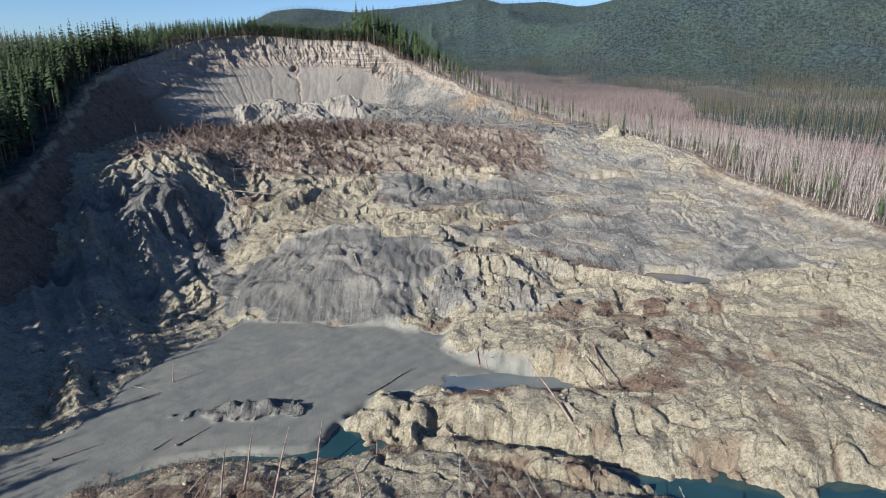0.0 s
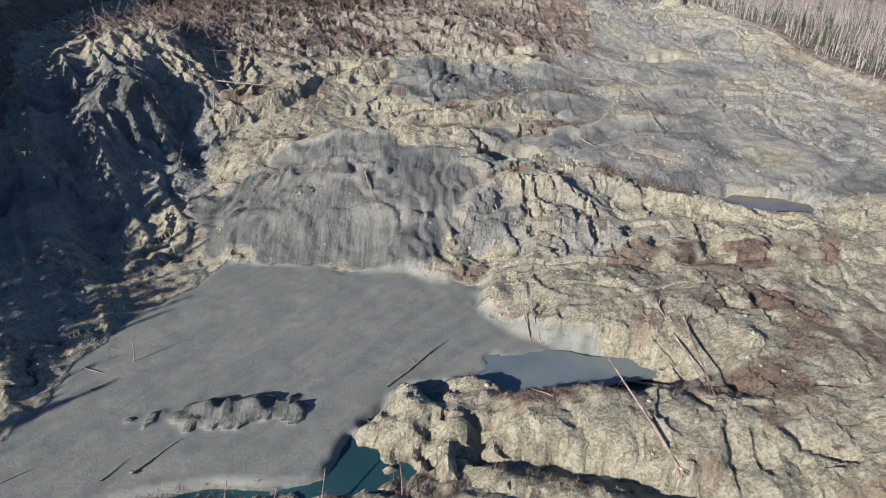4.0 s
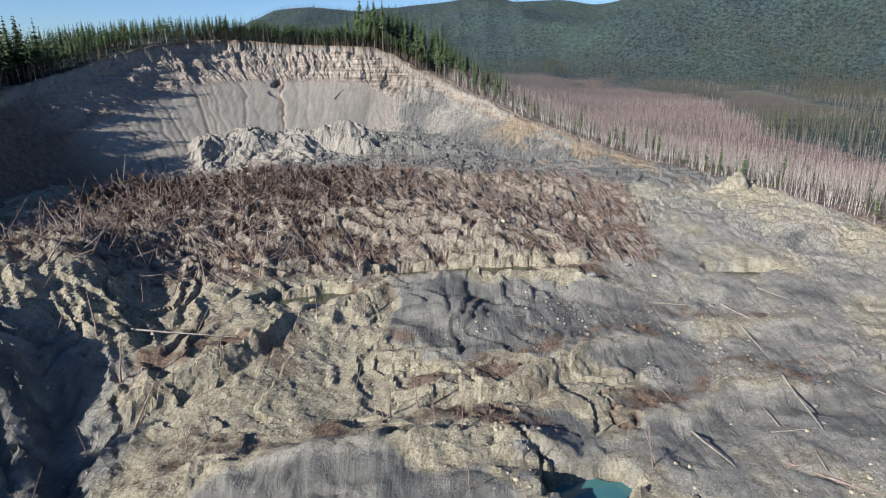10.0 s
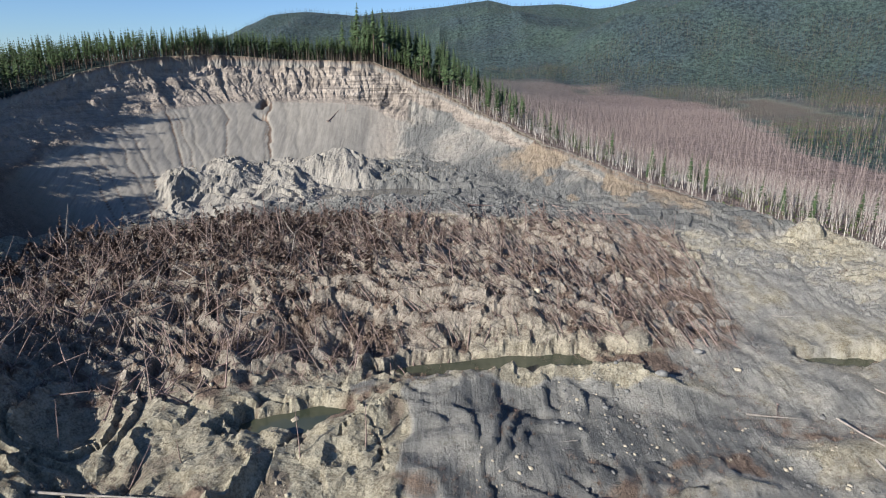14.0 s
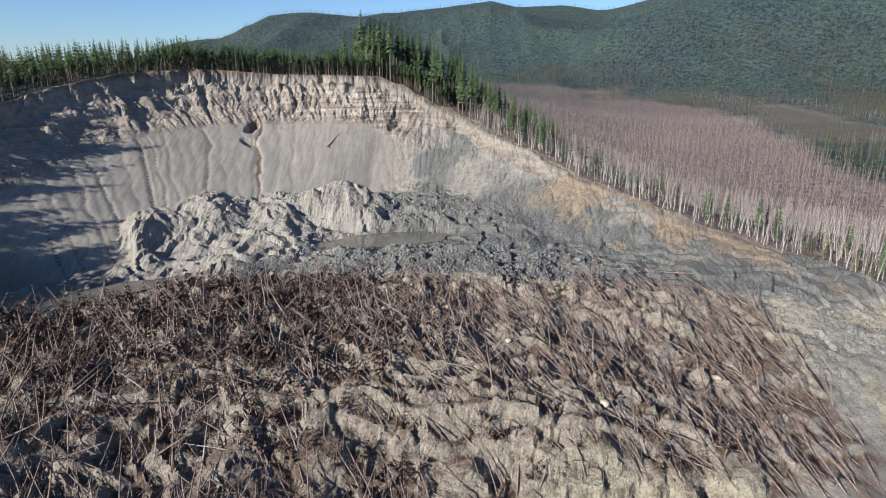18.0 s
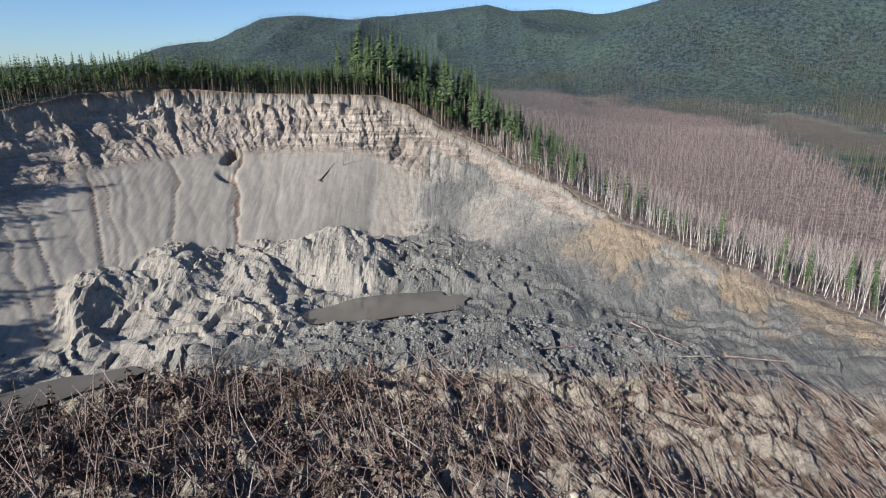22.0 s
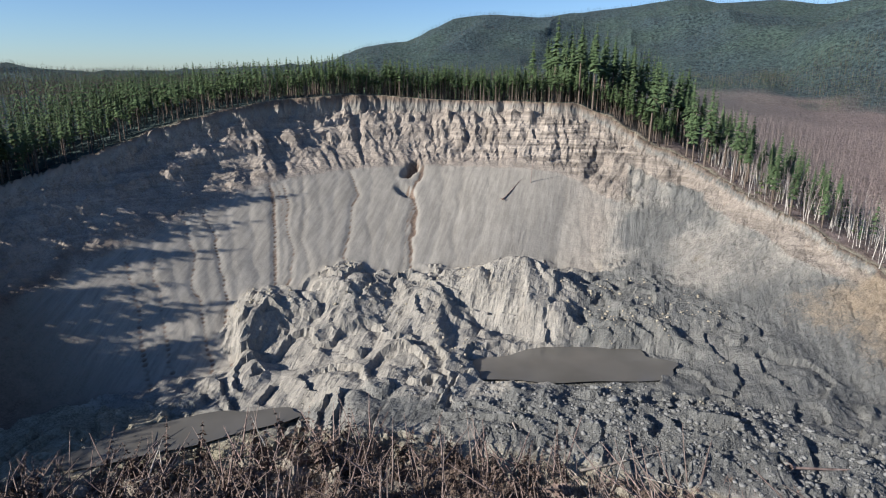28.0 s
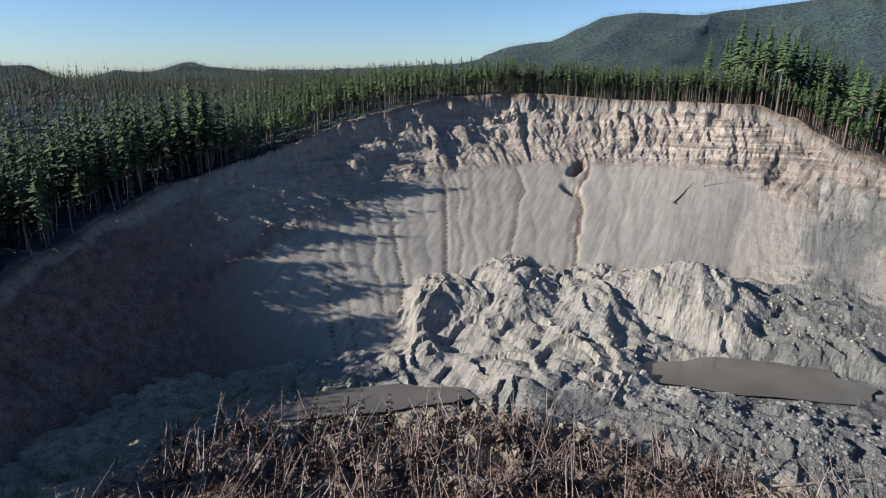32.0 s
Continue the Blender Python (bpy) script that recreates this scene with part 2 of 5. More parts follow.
def ground(x, y):
    """Height of the ground, with the masks that the material needs."""
    x, y = np.asarray(x, float), np.asarray(y, float)
    jag = 3.2 * fbm(x, y, 16, 3, 11) + 1.2 * ridged(x, y, 6, 2, 15)
    d, zc, arc, main = rim_field(x, y)
    bluff, main = np.clip(main - 1, 0, 1), np.clip(main, 0, 1)
    d = d + jag * np.exp(-np.abs(d) / 15)
    # inside: hummocks on the shelf
    base = shelf(x, y)
    upper = ramp(y, 195, 260)
    base = base + upper * (1.9 * fbm(x, y, 44, 3, 21) + 0.8 * fbm(x, y, 17, 3, 25))
    # back-tilted steps in the block of fallen trees
    front = np.interp(x, [-190, -170, -110, -50, -15], [360, 366, 392, 418, 436])
    block = ramp(y - front, -4, 22) * (1 - ramp(y - np.interp(x, [-215, -190, -147, -120], [-46, -34, -6, 0]), 532, 550)) * ramp(x, -215, -180) * (1 - ramp(x, 60, 95))
    ph = (y + 15 * fbm(x, y, 30, 3, 31) + 0.12 * x) / 13.0
    saw = ph - np.floor(ph)
    step = np.where(saw < 0.22, saw / 0.22, 1 - (saw - 0.22) / 0.78) - 0.5
    patch = ramp(fbm(x, y, 28, 2, 37), -0.35, 0.4)
    base = base + block * (3.4 * step * patch + 1.8 * ridged(x, y, 13, 3, 38) * (1 - 0.6 * patch) + 0.8 * fbm(x, y, 6, 3, 35))
    # broken edges: small scarps that cut the hummocks
    q = 1.9 * fbm(x, y, 32, 3, 131)
    fl = np.floor(q)
    broken = fl + ramp(q - fl, 0.45, 0.55) - q
    smooth_slope = ramp(lump(x, y, 92, 320, 70, 50, -20, 2, 0.4, 301) + lump(x, y, 82, 420, 62, 62, 10, 2, 0.4, 302), 0, 0.3)
    base = base + upper * (1.8 + 0.8 * block + 1.0 * ramp(-x, 95, 120)) * (1 - 0.7 * smooth_slope) * broken
    q2 = 2.2 * fbm(x, y, 9, 2, 135)
    fl2 = np.floor(q2)
    crumb = ramp(fbm(x, y, 40, 2, 137), -0.2, 0.5)
    base = base + upper * crumb * 0.25 * (fl2 + ramp(q2 - fl2, 0.35, 0.65) - q2)
    crest2 = np.exp(-((y - 309 - 5 * fbm(x, y, 30, 2, 141)) / 7.0) ** 2) * ramp(x, -110, -85) * (1 - ramp(x, -4, 12))
    crest3 = np.exp(-((y - 348 - 7 * fbm(x, y, 26, 2, 143) + 0.10 * x) / 7.0) ** 2) * ramp(x, -95, -60) * (1 - ramp(x, 120, 150))
    crest4 = np.exp(-((y - 402 - 5 * fbm(x, y, 26, 2, 145) - 0.10 * x) / 7.0) ** 2) * ramp(x, -60, -35) * (1 - ramp(x, 40, 70))
    base = base + 0.8 * crest2 + 0.8 * crest3 + 0.8 * crest4
    # brows: sharp crests with a steep front and a bench behind
    brow, shelfy = np.zeros_like(x), np.zeros_like(x)
    for k, (bx, by, hgt, front_w, back_w) in enumerate(BROWS):
        yc = np.interp(x, bx, by) + 2.6 * fbm(x, y, 14, 3, 160 + k) + 0.8 * ridged(x, y, 6, 2, 170 + k)
        u = y - yc
        ends = ramp(x, bx[0] - 8, bx[0] + 10) * (1 - ramp(x, bx[-1] - 10, bx[-1] + 8))
        rise_f = np.where(u < 0, np.clip(1 + u / front_w, 0, 1), np.exp(-np.maximum(u, 0) / back_w)) * ends
        base = base + 1.45 * hgt * rise_f - 0.22 * hgt * ends * np.exp(-((u + front_w + 2) / 3.0) ** 2)
        brow = np.maximum(brow, ends * np.exp(-((u - 1.0) / 3.6) ** 2))
        shelfy = np.maximum(shelfy, ends * ramp(u, 3, 6) * (1 - ramp(u, 12, 19)))
    # furrows down the grey faces
    face1 = lump(x, y, -50, 276, 56, 40, -6, 4, 0.2, 1)
    face2 = lump(x, y, 10, 393, 68, 33, 4, 4, 0.2, 2)
    furrow = ridged(x + 0.18 * y + 4 * fbm(x, y, 18, 2, 45), y * 0.16, 6.5, 3, 41)
    base = base - (face1 * 1.3 + face2 * 0.6) * (0.5 - 0.5 * furrow)
    # left gully side, ribbed in a slanting direction
    rib = lump(x, y, -160, 290, 62, 125, 8, 3, 0.2, 3)
    ribs = ridged((x + y * 0.75), (y - x) * 0.14, 19, 3, 51)
    base = base + rib * 4.2 * ribs
    # grey rubble and talus hummocks below the scarp
    rubble = lump(x, y, -38, 566, 88, 24, -4, 4, 0.2, 4)
    base = base + rubble * (0.9 * ridged(x, y, 6, 3, 55) + 0.5)
    for cx, cy, rx, ry, h, k in ((-166, 617, 36, 40, 17, 1), (-193, 597, 23, 27, 12, 2), (-133, 622, 24, 32, 9, 3),
                                 (-100, 648, 36, 32, 15, 4), (-228, 596, 18, 20, 7, 5), (-184, 584, 15, 18, 5, 6), (-56, 628, 22, 20, 5, 7)):
        m = lump(x, y, cx, cy, rx, ry, 0, 1.0, 0.3, 60 + k)
        fan = np.arctan2(x - cx, cy + 10 - y)
        cut = ridged(fan * 3.2 + 2 * k + 0.35 * fbm(x, y, 8, 2, 65), np.hypot(x - cx, y - cy) * 0.02, 1.0, 3, 64)
        base = base + m * h - 2.4 * ramp(m, 0, 0.35) * (1 - 0.6 * m) * (0.5 - 0.5 * cut)
    # river plain in front: flat mud, the near block, the sandy ridges
    mud = inside_of(x, y, MUD_SHORE, 2.0)
    bed = (1 - upper)
    bank = 1 - ramp(x + 5 * fbm(x, y, 20, 3, 73), -118, -86)
    base = base * upper + bed * (base * bank - 4.5 * (1 - bank))
    fore = lump(x, y, -8, 60, 118, 91, -12, 6, 0.08, 10)
    base = base + bed * fore * (9.5 + 5 * ramp(-y, -128, -60) + 0.7 * fbm(x, y, 18, 4, 75) + 0.4 * ridged(x, y, 10, 4, 77) + 0.9 * broken + 0.2 * (fl2 - q2 + ramp(q2 - fl2, 0.35, 0.65)))
    ridge = np.zeros_like(x)
    for cx, cy, rx, ry, tn, h, k in ((36, 166, 66, 15, -3, 13, 1), (96, 176, 54, 38, -10, 15, 2), (72, 208, 78, 34, 8, 16, 3),
                                     (130, 215, 46, 48, 10, 14, 4), (34, 222, 44, 26, 5, 15, 5), (56, 151, 24, 12, -20, 8.5, 6),
                                     (92, 148, 16, 14, 60, 7, 7), (18, 150, 24, 5, -8, 4.4, 8), (-17, 241, 20, 16, 30, 8, 9),
                                     (175, 255, 46, 42, 0, 9, 10), (22, 250, 26, 24, 0, 6, 11), (34, 141, 20, 7, -24, 6, 12)):
        m = lump(x, y, cx, cy, rx, ry, tn, 2.6, 0.3, 80 + k)
        low = np.where(y < 235, bed, 0.5)
        ridge = np.maximum(ridge, low * m ** 0.75 * (h * 0.9 + 0.6 * fbm(x, y, 20, 4, 90 + k) + 0.4 * ridged(x, y, 15, 4, 95) + 1.3 * broken + 0.2 * (fl2 - q2 + ramp(q2 - fl2, 0.35, 0.65))))
    base = base + ridge
    isle = lump(x, y, -62, 170, 17, 5, 8, 2, 0.4, 14)
    mud = mud * (1 - ramp(fore, 0.05, 0.2))
    base = base * (1 - mud) + mud * (0.12 * fbm(x, y, 6, 3, 97)) + isle * (2.2 + 1.4 * ridged(x, y, 4, 2, 98))
    pale = lump(x, y, 150, 534, 12, 9, 20, 2, 0.3, 17)
    base = base + pale * 8.5
    # ponds
    for cx, cy, rx, ry, tn, zb in ((16, 306, 10, 5, 10, 11.8), (112, 280, 15, 5, -8, 4.8), (-75, 603, 31, 9, 20, 55.4),
                                   (-12, 431, 32, 5, 9, 28.6), (-74, 397, 14, 4, 20, 29), (112, 441, 14, 3, 0, 24.6), (-176, 535, 27, 5.5, 40, 53.0), (22, 185, 20, 6, 4, -1.6)):
        m = ramp(lump(x, y, cx, cy, rx * 1.5, ry * 1.8, tn, 2, 0.2, 19), 0.0, 0.45)
        base = base * (1 - m) + m * zb
    for ax, ay, bx, by, deep in ((-12, 332, 14, 306, 2.4), (33, 189, 74, 168, 1.8), (68, 317, 92, 304, 1.6), (46, 176, 52, 160, 1.5),
                                 (62, 160, 84, 150, 1.5), (-6, 284, 4, 262, 1.8), (-52, 300, -44, 272, 1.6), (-24, 316, 18, 336, 1.4), (20, 300, 52, 286, 1.6)):
        ex, ey = bx - ax, by - ay
        u = np.clip(((x - ax) * ex + (y - ay) * ey) / (ex * ex + ey * ey), 0, 1)
        off = np.hypot(x - ax - u * ex + 1.6 * fbm(x, y, 9, 2, 151), y - ay - u * ey + 1.6 * fbm(x, y, 9, 2, 153))
        base = base - deep * np.exp(-(off / 1.2) ** 2) * np.sin(np.pi * np.clip(u, 0.03, 0.97)) ** 0.5
    calm = np.clip(np.maximum(ramp(face1, 0, 0.3), ramp(face2, 0, 0.3)) + 0.8 * ramp(lump(x, y, 92, 320, 70, 50, -20, 2, 0.4, 301) + lump(x, y, 82, 420, 62, 62, 10, 2, 0.4, 302), 0, 0.3), 0, 1)
    # cracks that open between the slipped pieces
    gap = np.zeros_like(x)
    for size, wide, deep, k in ((26, 0.045, 1.8, 0), (13, 0.05, 0.5, 1)):
        line = fbm(x, y, size, 3, 311 + k)
        gap = gap + deep * np.exp(-(line / wide) ** 2) * ramp(fbm(x, y, 1.4 * size, 2, 321 + k), 0.05, 0.4)
    gap = gap * (1 - mud) * (1 - 0.75 * calm) * (1 - ramp(y, 545, 560)) * ramp(y, 40, 70)
    clod = np.maximum(fbm(x, y, 2.6, 2, 331), 0) ** 1.5 * ramp(fbm(x, y, 21, 2, 335), -0.3, 0.5)
    base = base - gap + (1 - mud) * (1 - 0.6 * calm) * 0.4 * clod * (1 - ramp(np.hypot(x, y - 350), 450, 600))
    base = base + (1 - mud) * (1 - 0.4 * calm) * (0.20 * fbm(x, y, 3.2, 2, 99) + 0.50 * fbm(x, y, 9, 3, 100) + 0.10 * ridged(x, y, 3.4, 2, 104)) * (1 - ramp(np.hypot(x, y - 350), 450, 600))
    # the scarp, seen as a drop below the rim
    spur = ridged(arc + 8 * fbm(x, y, 22, 2, 108), d * 0.2, 15, 3, 101)
    cliff = ramp(d, -2, 6) * (1 - ramp(d, 25, 33)) * main
    fine_spur = ridged(arc + 5 * fbm(x, y, 12, 2, 102), d * 0.5, 6.5, 3, 103)
    dd = np.maximum(d - cliff * ramp(d, 0, 7) * (3.4 * (0.45 - spur * 0.7) + 3.2 * (0.4 - 0.6 * fine_spur)), 0)
    drop_main = np.interp(dd, [0, 2, 6, 11, 14, 22, 27, 100, 140, 260], [0, 6, 12, 15, 20, 26, 29, 71, 84, 120])
    drop_side = np.interp(dd, [0, 3, 60, 160], [0, 2.5, 27, 60])
    drop_bluff = np.interp(dd, [0, 3, 60, 90, 200], [0, 5, 58, 75, 120])
    drop_main = drop_main * (1 - bluff) + drop_bluff * bluff
    zf = zc - main * drop_main - (1 - main) * drop_side
    ledge = np.sin(zf * 1.35 + 2.2 * fbm(x, y, 30, 3, 105)) * 0.35 * ramp(x, -150, -90) + 1.0 * ridged(arc, zf * 0.5, 5, 2, 106)
    zf = zf + cliff * (0.75 * ledge * (0.5 + 0.5 * ramp(x, -235, -150)) * (1 - 0.75 * ramp(x, -85, -45)) + 0.8 * fine_spur * (1 - 0.5 * ramp(x, -110, -60)))
    talus = main * ramp(d, 27, 34) * (1 - ramp(d, 110, 130))
    # lines down the bare sand all point to one place in front of the scarp
    way = np.degrees(np.arctan2(x + 105, np.maximum(y - 470, 5)))
    rill = ridged(way * 0.45, y * 0.006, 1.0, 3, 107)
    track = way + 0.55 * fbm(x, y, 12, 3, 111)
    cuts = np.zeros_like(x)
    for at, deep in ((-49, 1.0), (-45.7, 1.1), (-41.5, 1.2), (-38.5, 1.4), (-34, 0.6), (-31.3, 1.6), (-29.6, 1.2), (-27.1, 0.9), (-21.5, 1.2), (-19, 0.5), (-13.5, 1.8), (-8.2, 0.5), (-5, 0.4),
                     (-47.4, 0.5), (-43.6, 0.6), (-40.2, 0.5), (-36.4, 0.6), (-30.4, 0.8), (-28.3, 0.5), (-25.2, 0.4), (-23.4, 0.4), (-16.6, 0.4), (-14.3, 0.9), (-10.6, 0.4)):
        cuts = cuts + deep * np.exp(-np.abs((track - at - 0.25 * np.sin(y * 0.11 + at)) / 0.22))
    slot = lump(x, y, -164, 698, 3.0, 8, -12, 2, 0.1, 115) + 0.4 * lump(x, y, -162, 683, 6, 4, 0, 2, 0.2, 116)
    zf = zf - slot * 7.0
    zf = zf + talus * (0.05 * rill - 0.7 * cuts) + (1 - main) * 1.1 * ridged(arc + 3 * fbm(x, y, 16, 2, 110), d * 0.14, 11, 3, 109) * ramp(d, 4, 16)
    hin = smax(zf, base, 3.0)
    # outside: bench on the left and behind, valley on the right
    out = -d
    side = ramp((x + 66) - 0.16 * (y - 750), -20 - 0.45 * (y - 750), 70 + 0.35 * (y - 750))
    side = np.where(y < 745, ramp(x, -120, 40), side)
    bench = zc + (128 - zc) * ramp(out, 0, 260) + 3.0 * fbm(x, y, 120, 3, 121)
    valley = zc + (30 - zc) * ramp(out, 4, 190) + 2.0 * fbm(x, y, 90, 3, 125)
    hout = bench * (1 - side) + valley * side
    crest, rise, relief = far_land(x, y)
    hout = hout + (crest - hout) * rise + relief
    w = ramp(d, -1.2, 0.6)
    h = hout * (1 - w) + hin * w
    masks = dict(d=d, arc=arc, main=main, zf=zf, base=base, mud=mud, fore=fore * bed, face1=face1, face2=face2, block=block,
                 rubble=rubble, talus=talus, cliff=cliff, isle=isle, side=side, bed=bed, w=w, bluff=bluff, pale=pale, broken=broken, cuts=cuts * talus, slot=slot, gap=gap, brow=brow, shelfy=shelfy, rib=rib, calm=calm)
    return h, masks


# ---- materials ----
def node_mat(name, rough=0.9):
    m = bpy.data.materials.new(name)
    m.use_nodes = True
    bsdf = m.node_tree.nodes["Principled BSDF"]
    bsdf.inputs["Roughness"].default_value = rough
    bsdf.inputs["Specular IOR Level"].default_value = 0.25
    return m, m.node_tree.nodes, m.node_tree.links, bsdf


def noise_node(n, l, size, detail=6, rough=0.6, coord="Object", vec=None, kind='FBM', twist=0.0):
    """Noise whose bumps are about size metres."""
    t = n.new("ShaderNodeTexNoise")
    t.noise_type = kind
    t.inputs["Distortion"].default_value = twist
    t.inputs["Scale"].default_value = 1.0 / size
    t.inputs["Detail"].default_value = detail
    t.inputs["Roughness"].default_value = rough
    if vec is None:
        c = n.new("ShaderNodeTexCoord")
        vec = c.outputs[coord]
    l.new(vec, t.inputs["Vector"])
    return t.outputs["Fac"]


def two_tone(n, l, fac, dark, light, lo=0.35, hi=0.65):
    r = n.new("ShaderNodeValToRGB")
    r.color_ramp.elements[0].position, r.color_ramp.elements[1].position = lo, hi
    r.color_ramp.elements[0].color, r.color_ramp.elements[1].color = (*dark, 1), (*light, 1)
    l.new(fac, r.inputs["Fac"])
    return r.outputs["Color"]


def mix(n, l, fac, a, b, kind='MIX'):
    m = n.new("ShaderNodeMix")
    m.data_type, m.blend_type = 'RGBA', kind
    for sock, v in ((m.inputs["Factor"], fac), (m.inputs["A"], a), (m.inputs["B"], b)):
        if isinstance(v, (int, float)):
            sock.default_value = v
        elif isinstance(v, tuple):
            sock.default_value = (*v, 1)
        else:
            l.new(v, sock)
    return m.outputs["Result"]


def math_node(n, l, op, a, b=0.0, clamp=False):
    m = n.new("ShaderNodeMath")
    m.operation, m.use_clamp = op, clamp
    for sock, v in ((m.inputs[0], a), (m.inputs[1], b)):
        if isinstance(v, (int, float)):
            sock.default_value = v
        else:
            l.new(v, sock)
    return m.outputs[0]


def bump(n, l, bsdf, pairs):
    """Fine relief: (height field, metres) one over the other."""
    prev = None
    for h, dist in pairs:
        b = n.new("ShaderNodeBump")
        b.inputs["Distance"].default_value = dist
        b.inputs["Strength"].default_value = 1.0
        l.new(h, b.inputs["Height"])
        if prev is not None:
            l.new(prev, b.inputs["Normal"])
        prev = b.outputs["Normal"]
    l.new(prev, bsdf.inputs["Normal"])


def make_ground():
    m, n, l, bsdf = node_mat("ground_earth", 0.95)
    coord = n.new("ShaderNodeTexCoord").outputs["Object"]
    big = noise_node(n, l, 18, 5, 0.6, vec=coord)
    mid = noise_node(n, l, 3.2, 6, 0.65, vec=coord)
    fine = noise_node(n, l, 0.7, 6, 0.75, vec=coord)
    crag = noise_node(n, l, 5.0, 6, 0.62, vec=coord, kind='RIDGED_MULTIFRACTAL')
    grain = math_node(n, l, 'ADD', math_node(n, l, 'MULTIPLY', mid, 0.40), math_node(n, l, 'MULTIPLY', fine, 0.60))
    za = n.new("ShaderNodeAttribute")
    za.attribute_name = "zone"
    sa = n.new("ShaderNodeSeparateColor")
    l.new(za.outputs["Color"], sa.inputs["Color"])
    zb = n.new("ShaderNodeAttribute")
    zb.attribute_name = "cover"
    sb = n.new("ShaderNodeSeparateColor")
    l.new(zb.outputs["Color"], sb.inputs["Color"])

    def soft(v):
        """A zone's mask with an edge frayed by the grain."""
        t = math_node(n, l, 'ADD', v, math_node(n, l, 'MULTIPLY', math_node(n, l, 'SUBTRACT', grain, 0.5), 1.1))
        return math_node(n, l, 'MULTIPLY', math_node(n, l, 'SUBTRACT', t, 0.32), 2.8, True)

    tan = mix(n, l, big, two_tone(n, l, grain, (0.160, 0.133, 0.088), (0.375, 0.336, 0.243), 0.42, 0.57), two_tone(n, l, grain, (0.170, 0.147, 0.103), (0.375, 0.341, 0.256), 0.42, 0.57))
    stretch = n.new("ShaderNodeMapping")
    stretch.inputs["Scale"].default_value = (1.0, 0.10, 0.16)
    l.new(coord, stretch.inputs["Vector"])
    streak = noise_node(n, l, 1.8, 5, 0.65, vec=stretch.outputs["Vector"])
    lined = math_node(n, l, 'ADD', math_node(n, l, 'MULTIPLY', streak, 0.6), math_node(n, l, 'MULTIPLY', grain, 0.4))
    firm = math_node(n, l, 'MULTIPLY', math_node(n, l, 'SUBTRACT', math_node(n, l, 'ADD', sa.outputs["Red"], math_node(n, l, 'MULTIPLY', math_node(n, l, 'SUBTRACT', big, 0.5), 0.5)), 0.76), 5.0, True)
    pale_clay = math_node(n, l, 'SUBTRACT', 1.0, firm)
    clay = mix(n, l, pale_clay, two_tone(n, l, lined, (0.086, 0.085, 0.078), (0.174, 0.170, 0.155), 0.38, 0.64), two_tone(n, l, grain, (0.16, 0.152, 0.132), (0.325, 0.307, 0.265), 0.40, 0.64))
    sand = two_tone(n, l, lined, (0.198, 0.178, 0.148), (0.292, 0.266, 0.224), 0.4, 0.60)
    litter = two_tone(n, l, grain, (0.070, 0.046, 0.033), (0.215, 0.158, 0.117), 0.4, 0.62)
    ochre = two_tone(n, l, grain, (0.150, 0.114, 0.078), (0.300, 0.242, 0.174), 0.4, 0.62)
    run = n.new("ShaderNodeMapping")
    run.vector_type = 'TEXTURE'
    run.inputs["Rotation"].default_value = (0, 0, radians(-40))
    run.inputs["Scale"].default_value = (1.0, 5.0, 1.0)
    l.new(coord, run.inputs["Vector"])
    silt = noise_node(n, l, 6, 6, 0.6, vec=run.outputs["Vector"], twist=1.2)
    wet = math_node(n, l, 'MULTIPLY', math_node(n, l, 'SUBTRACT', math_node(n, l, 'ADD', math_node(n, l, 'MULTIPLY', big, 0.5), math_node(n, l, 'MULTIPLY', silt, 0.5)), 0.40), 3.2, True)
    mud = mix(n, l, wet, two_tone(n, l, silt, (0.122, 0.126, 0.113), (0.140, 0.142, 0.125), 0.40, 0.6), two_tone(n, l, silt, (0.155, 0.151, 0.127), (0.178, 0.172, 0.143), 0.40, 0.6))
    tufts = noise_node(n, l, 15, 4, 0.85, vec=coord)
    # wooded ground leans to blue: distance haze mixed into its colour
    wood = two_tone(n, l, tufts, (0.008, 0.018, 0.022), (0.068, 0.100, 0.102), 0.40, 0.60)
    alder = two_tone(n, l, noise_node(n, l, 7, 5, 0.75, vec=coord), (0.13, 0.095, 0.08), (0.30, 0.23, 0.20))
    lay = n.new("ShaderNodeMapping")
    lay.inputs["Scale"].default_value = (0.05, 0.05, 1.0)
    l.new(coord, lay.inputs["Vector"])
    strata = noise_node(n, l, 1.5, 4, 0.6, vec=lay.outputs["Vector"])
    bedded = math_node(n, l, 'SUBTRACT', math_node(n, l, 'MULTIPLY', zb.outputs["Alpha"], 2.0), 1.0, True)
    beds = two_tone(n, l, mix(n, l, bedded, grain, strata), (0.154, 0.129, 0.105), (0.336, 0.286, 0.234), 0.42, 0.60)
    col = mix(n, l, soft(sa.outputs["Red"]), tan, clay)
    col = mix(n, l, soft(sb.outputs["Red"]), col, sand)
    col = mix(n, l, math_node(n, l, 'MULTIPLY', zb.outputs["Alpha"], 2.0, True), col, beds)
    col = mix(n, l, soft(sa.outputs["Blue"]), col, ochre)
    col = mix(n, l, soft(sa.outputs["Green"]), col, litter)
    col = mix(n, l, sb.outputs["Green"], col, mud)
    speck = math_node(n, l, 'MULTIPLY', math_node(n, l, 'SUBTRACT', noise_node(n, l, 0.8, 4, 0.8, vec=coord), 0.585), 9.0, True)
    speck = math_node(n, l, 'MULTIPLY', speck, math_node(n, l, 'SUBTRACT', 0.42, math_node(n, l, 'MULTIPLY', math_node(n, l, 'ADD', sb.outputs["Green"], sb.outputs["Red"], True), 0.40)))
    col = mix(n, l, speck, col, (0.07, 0.06, 0.05))
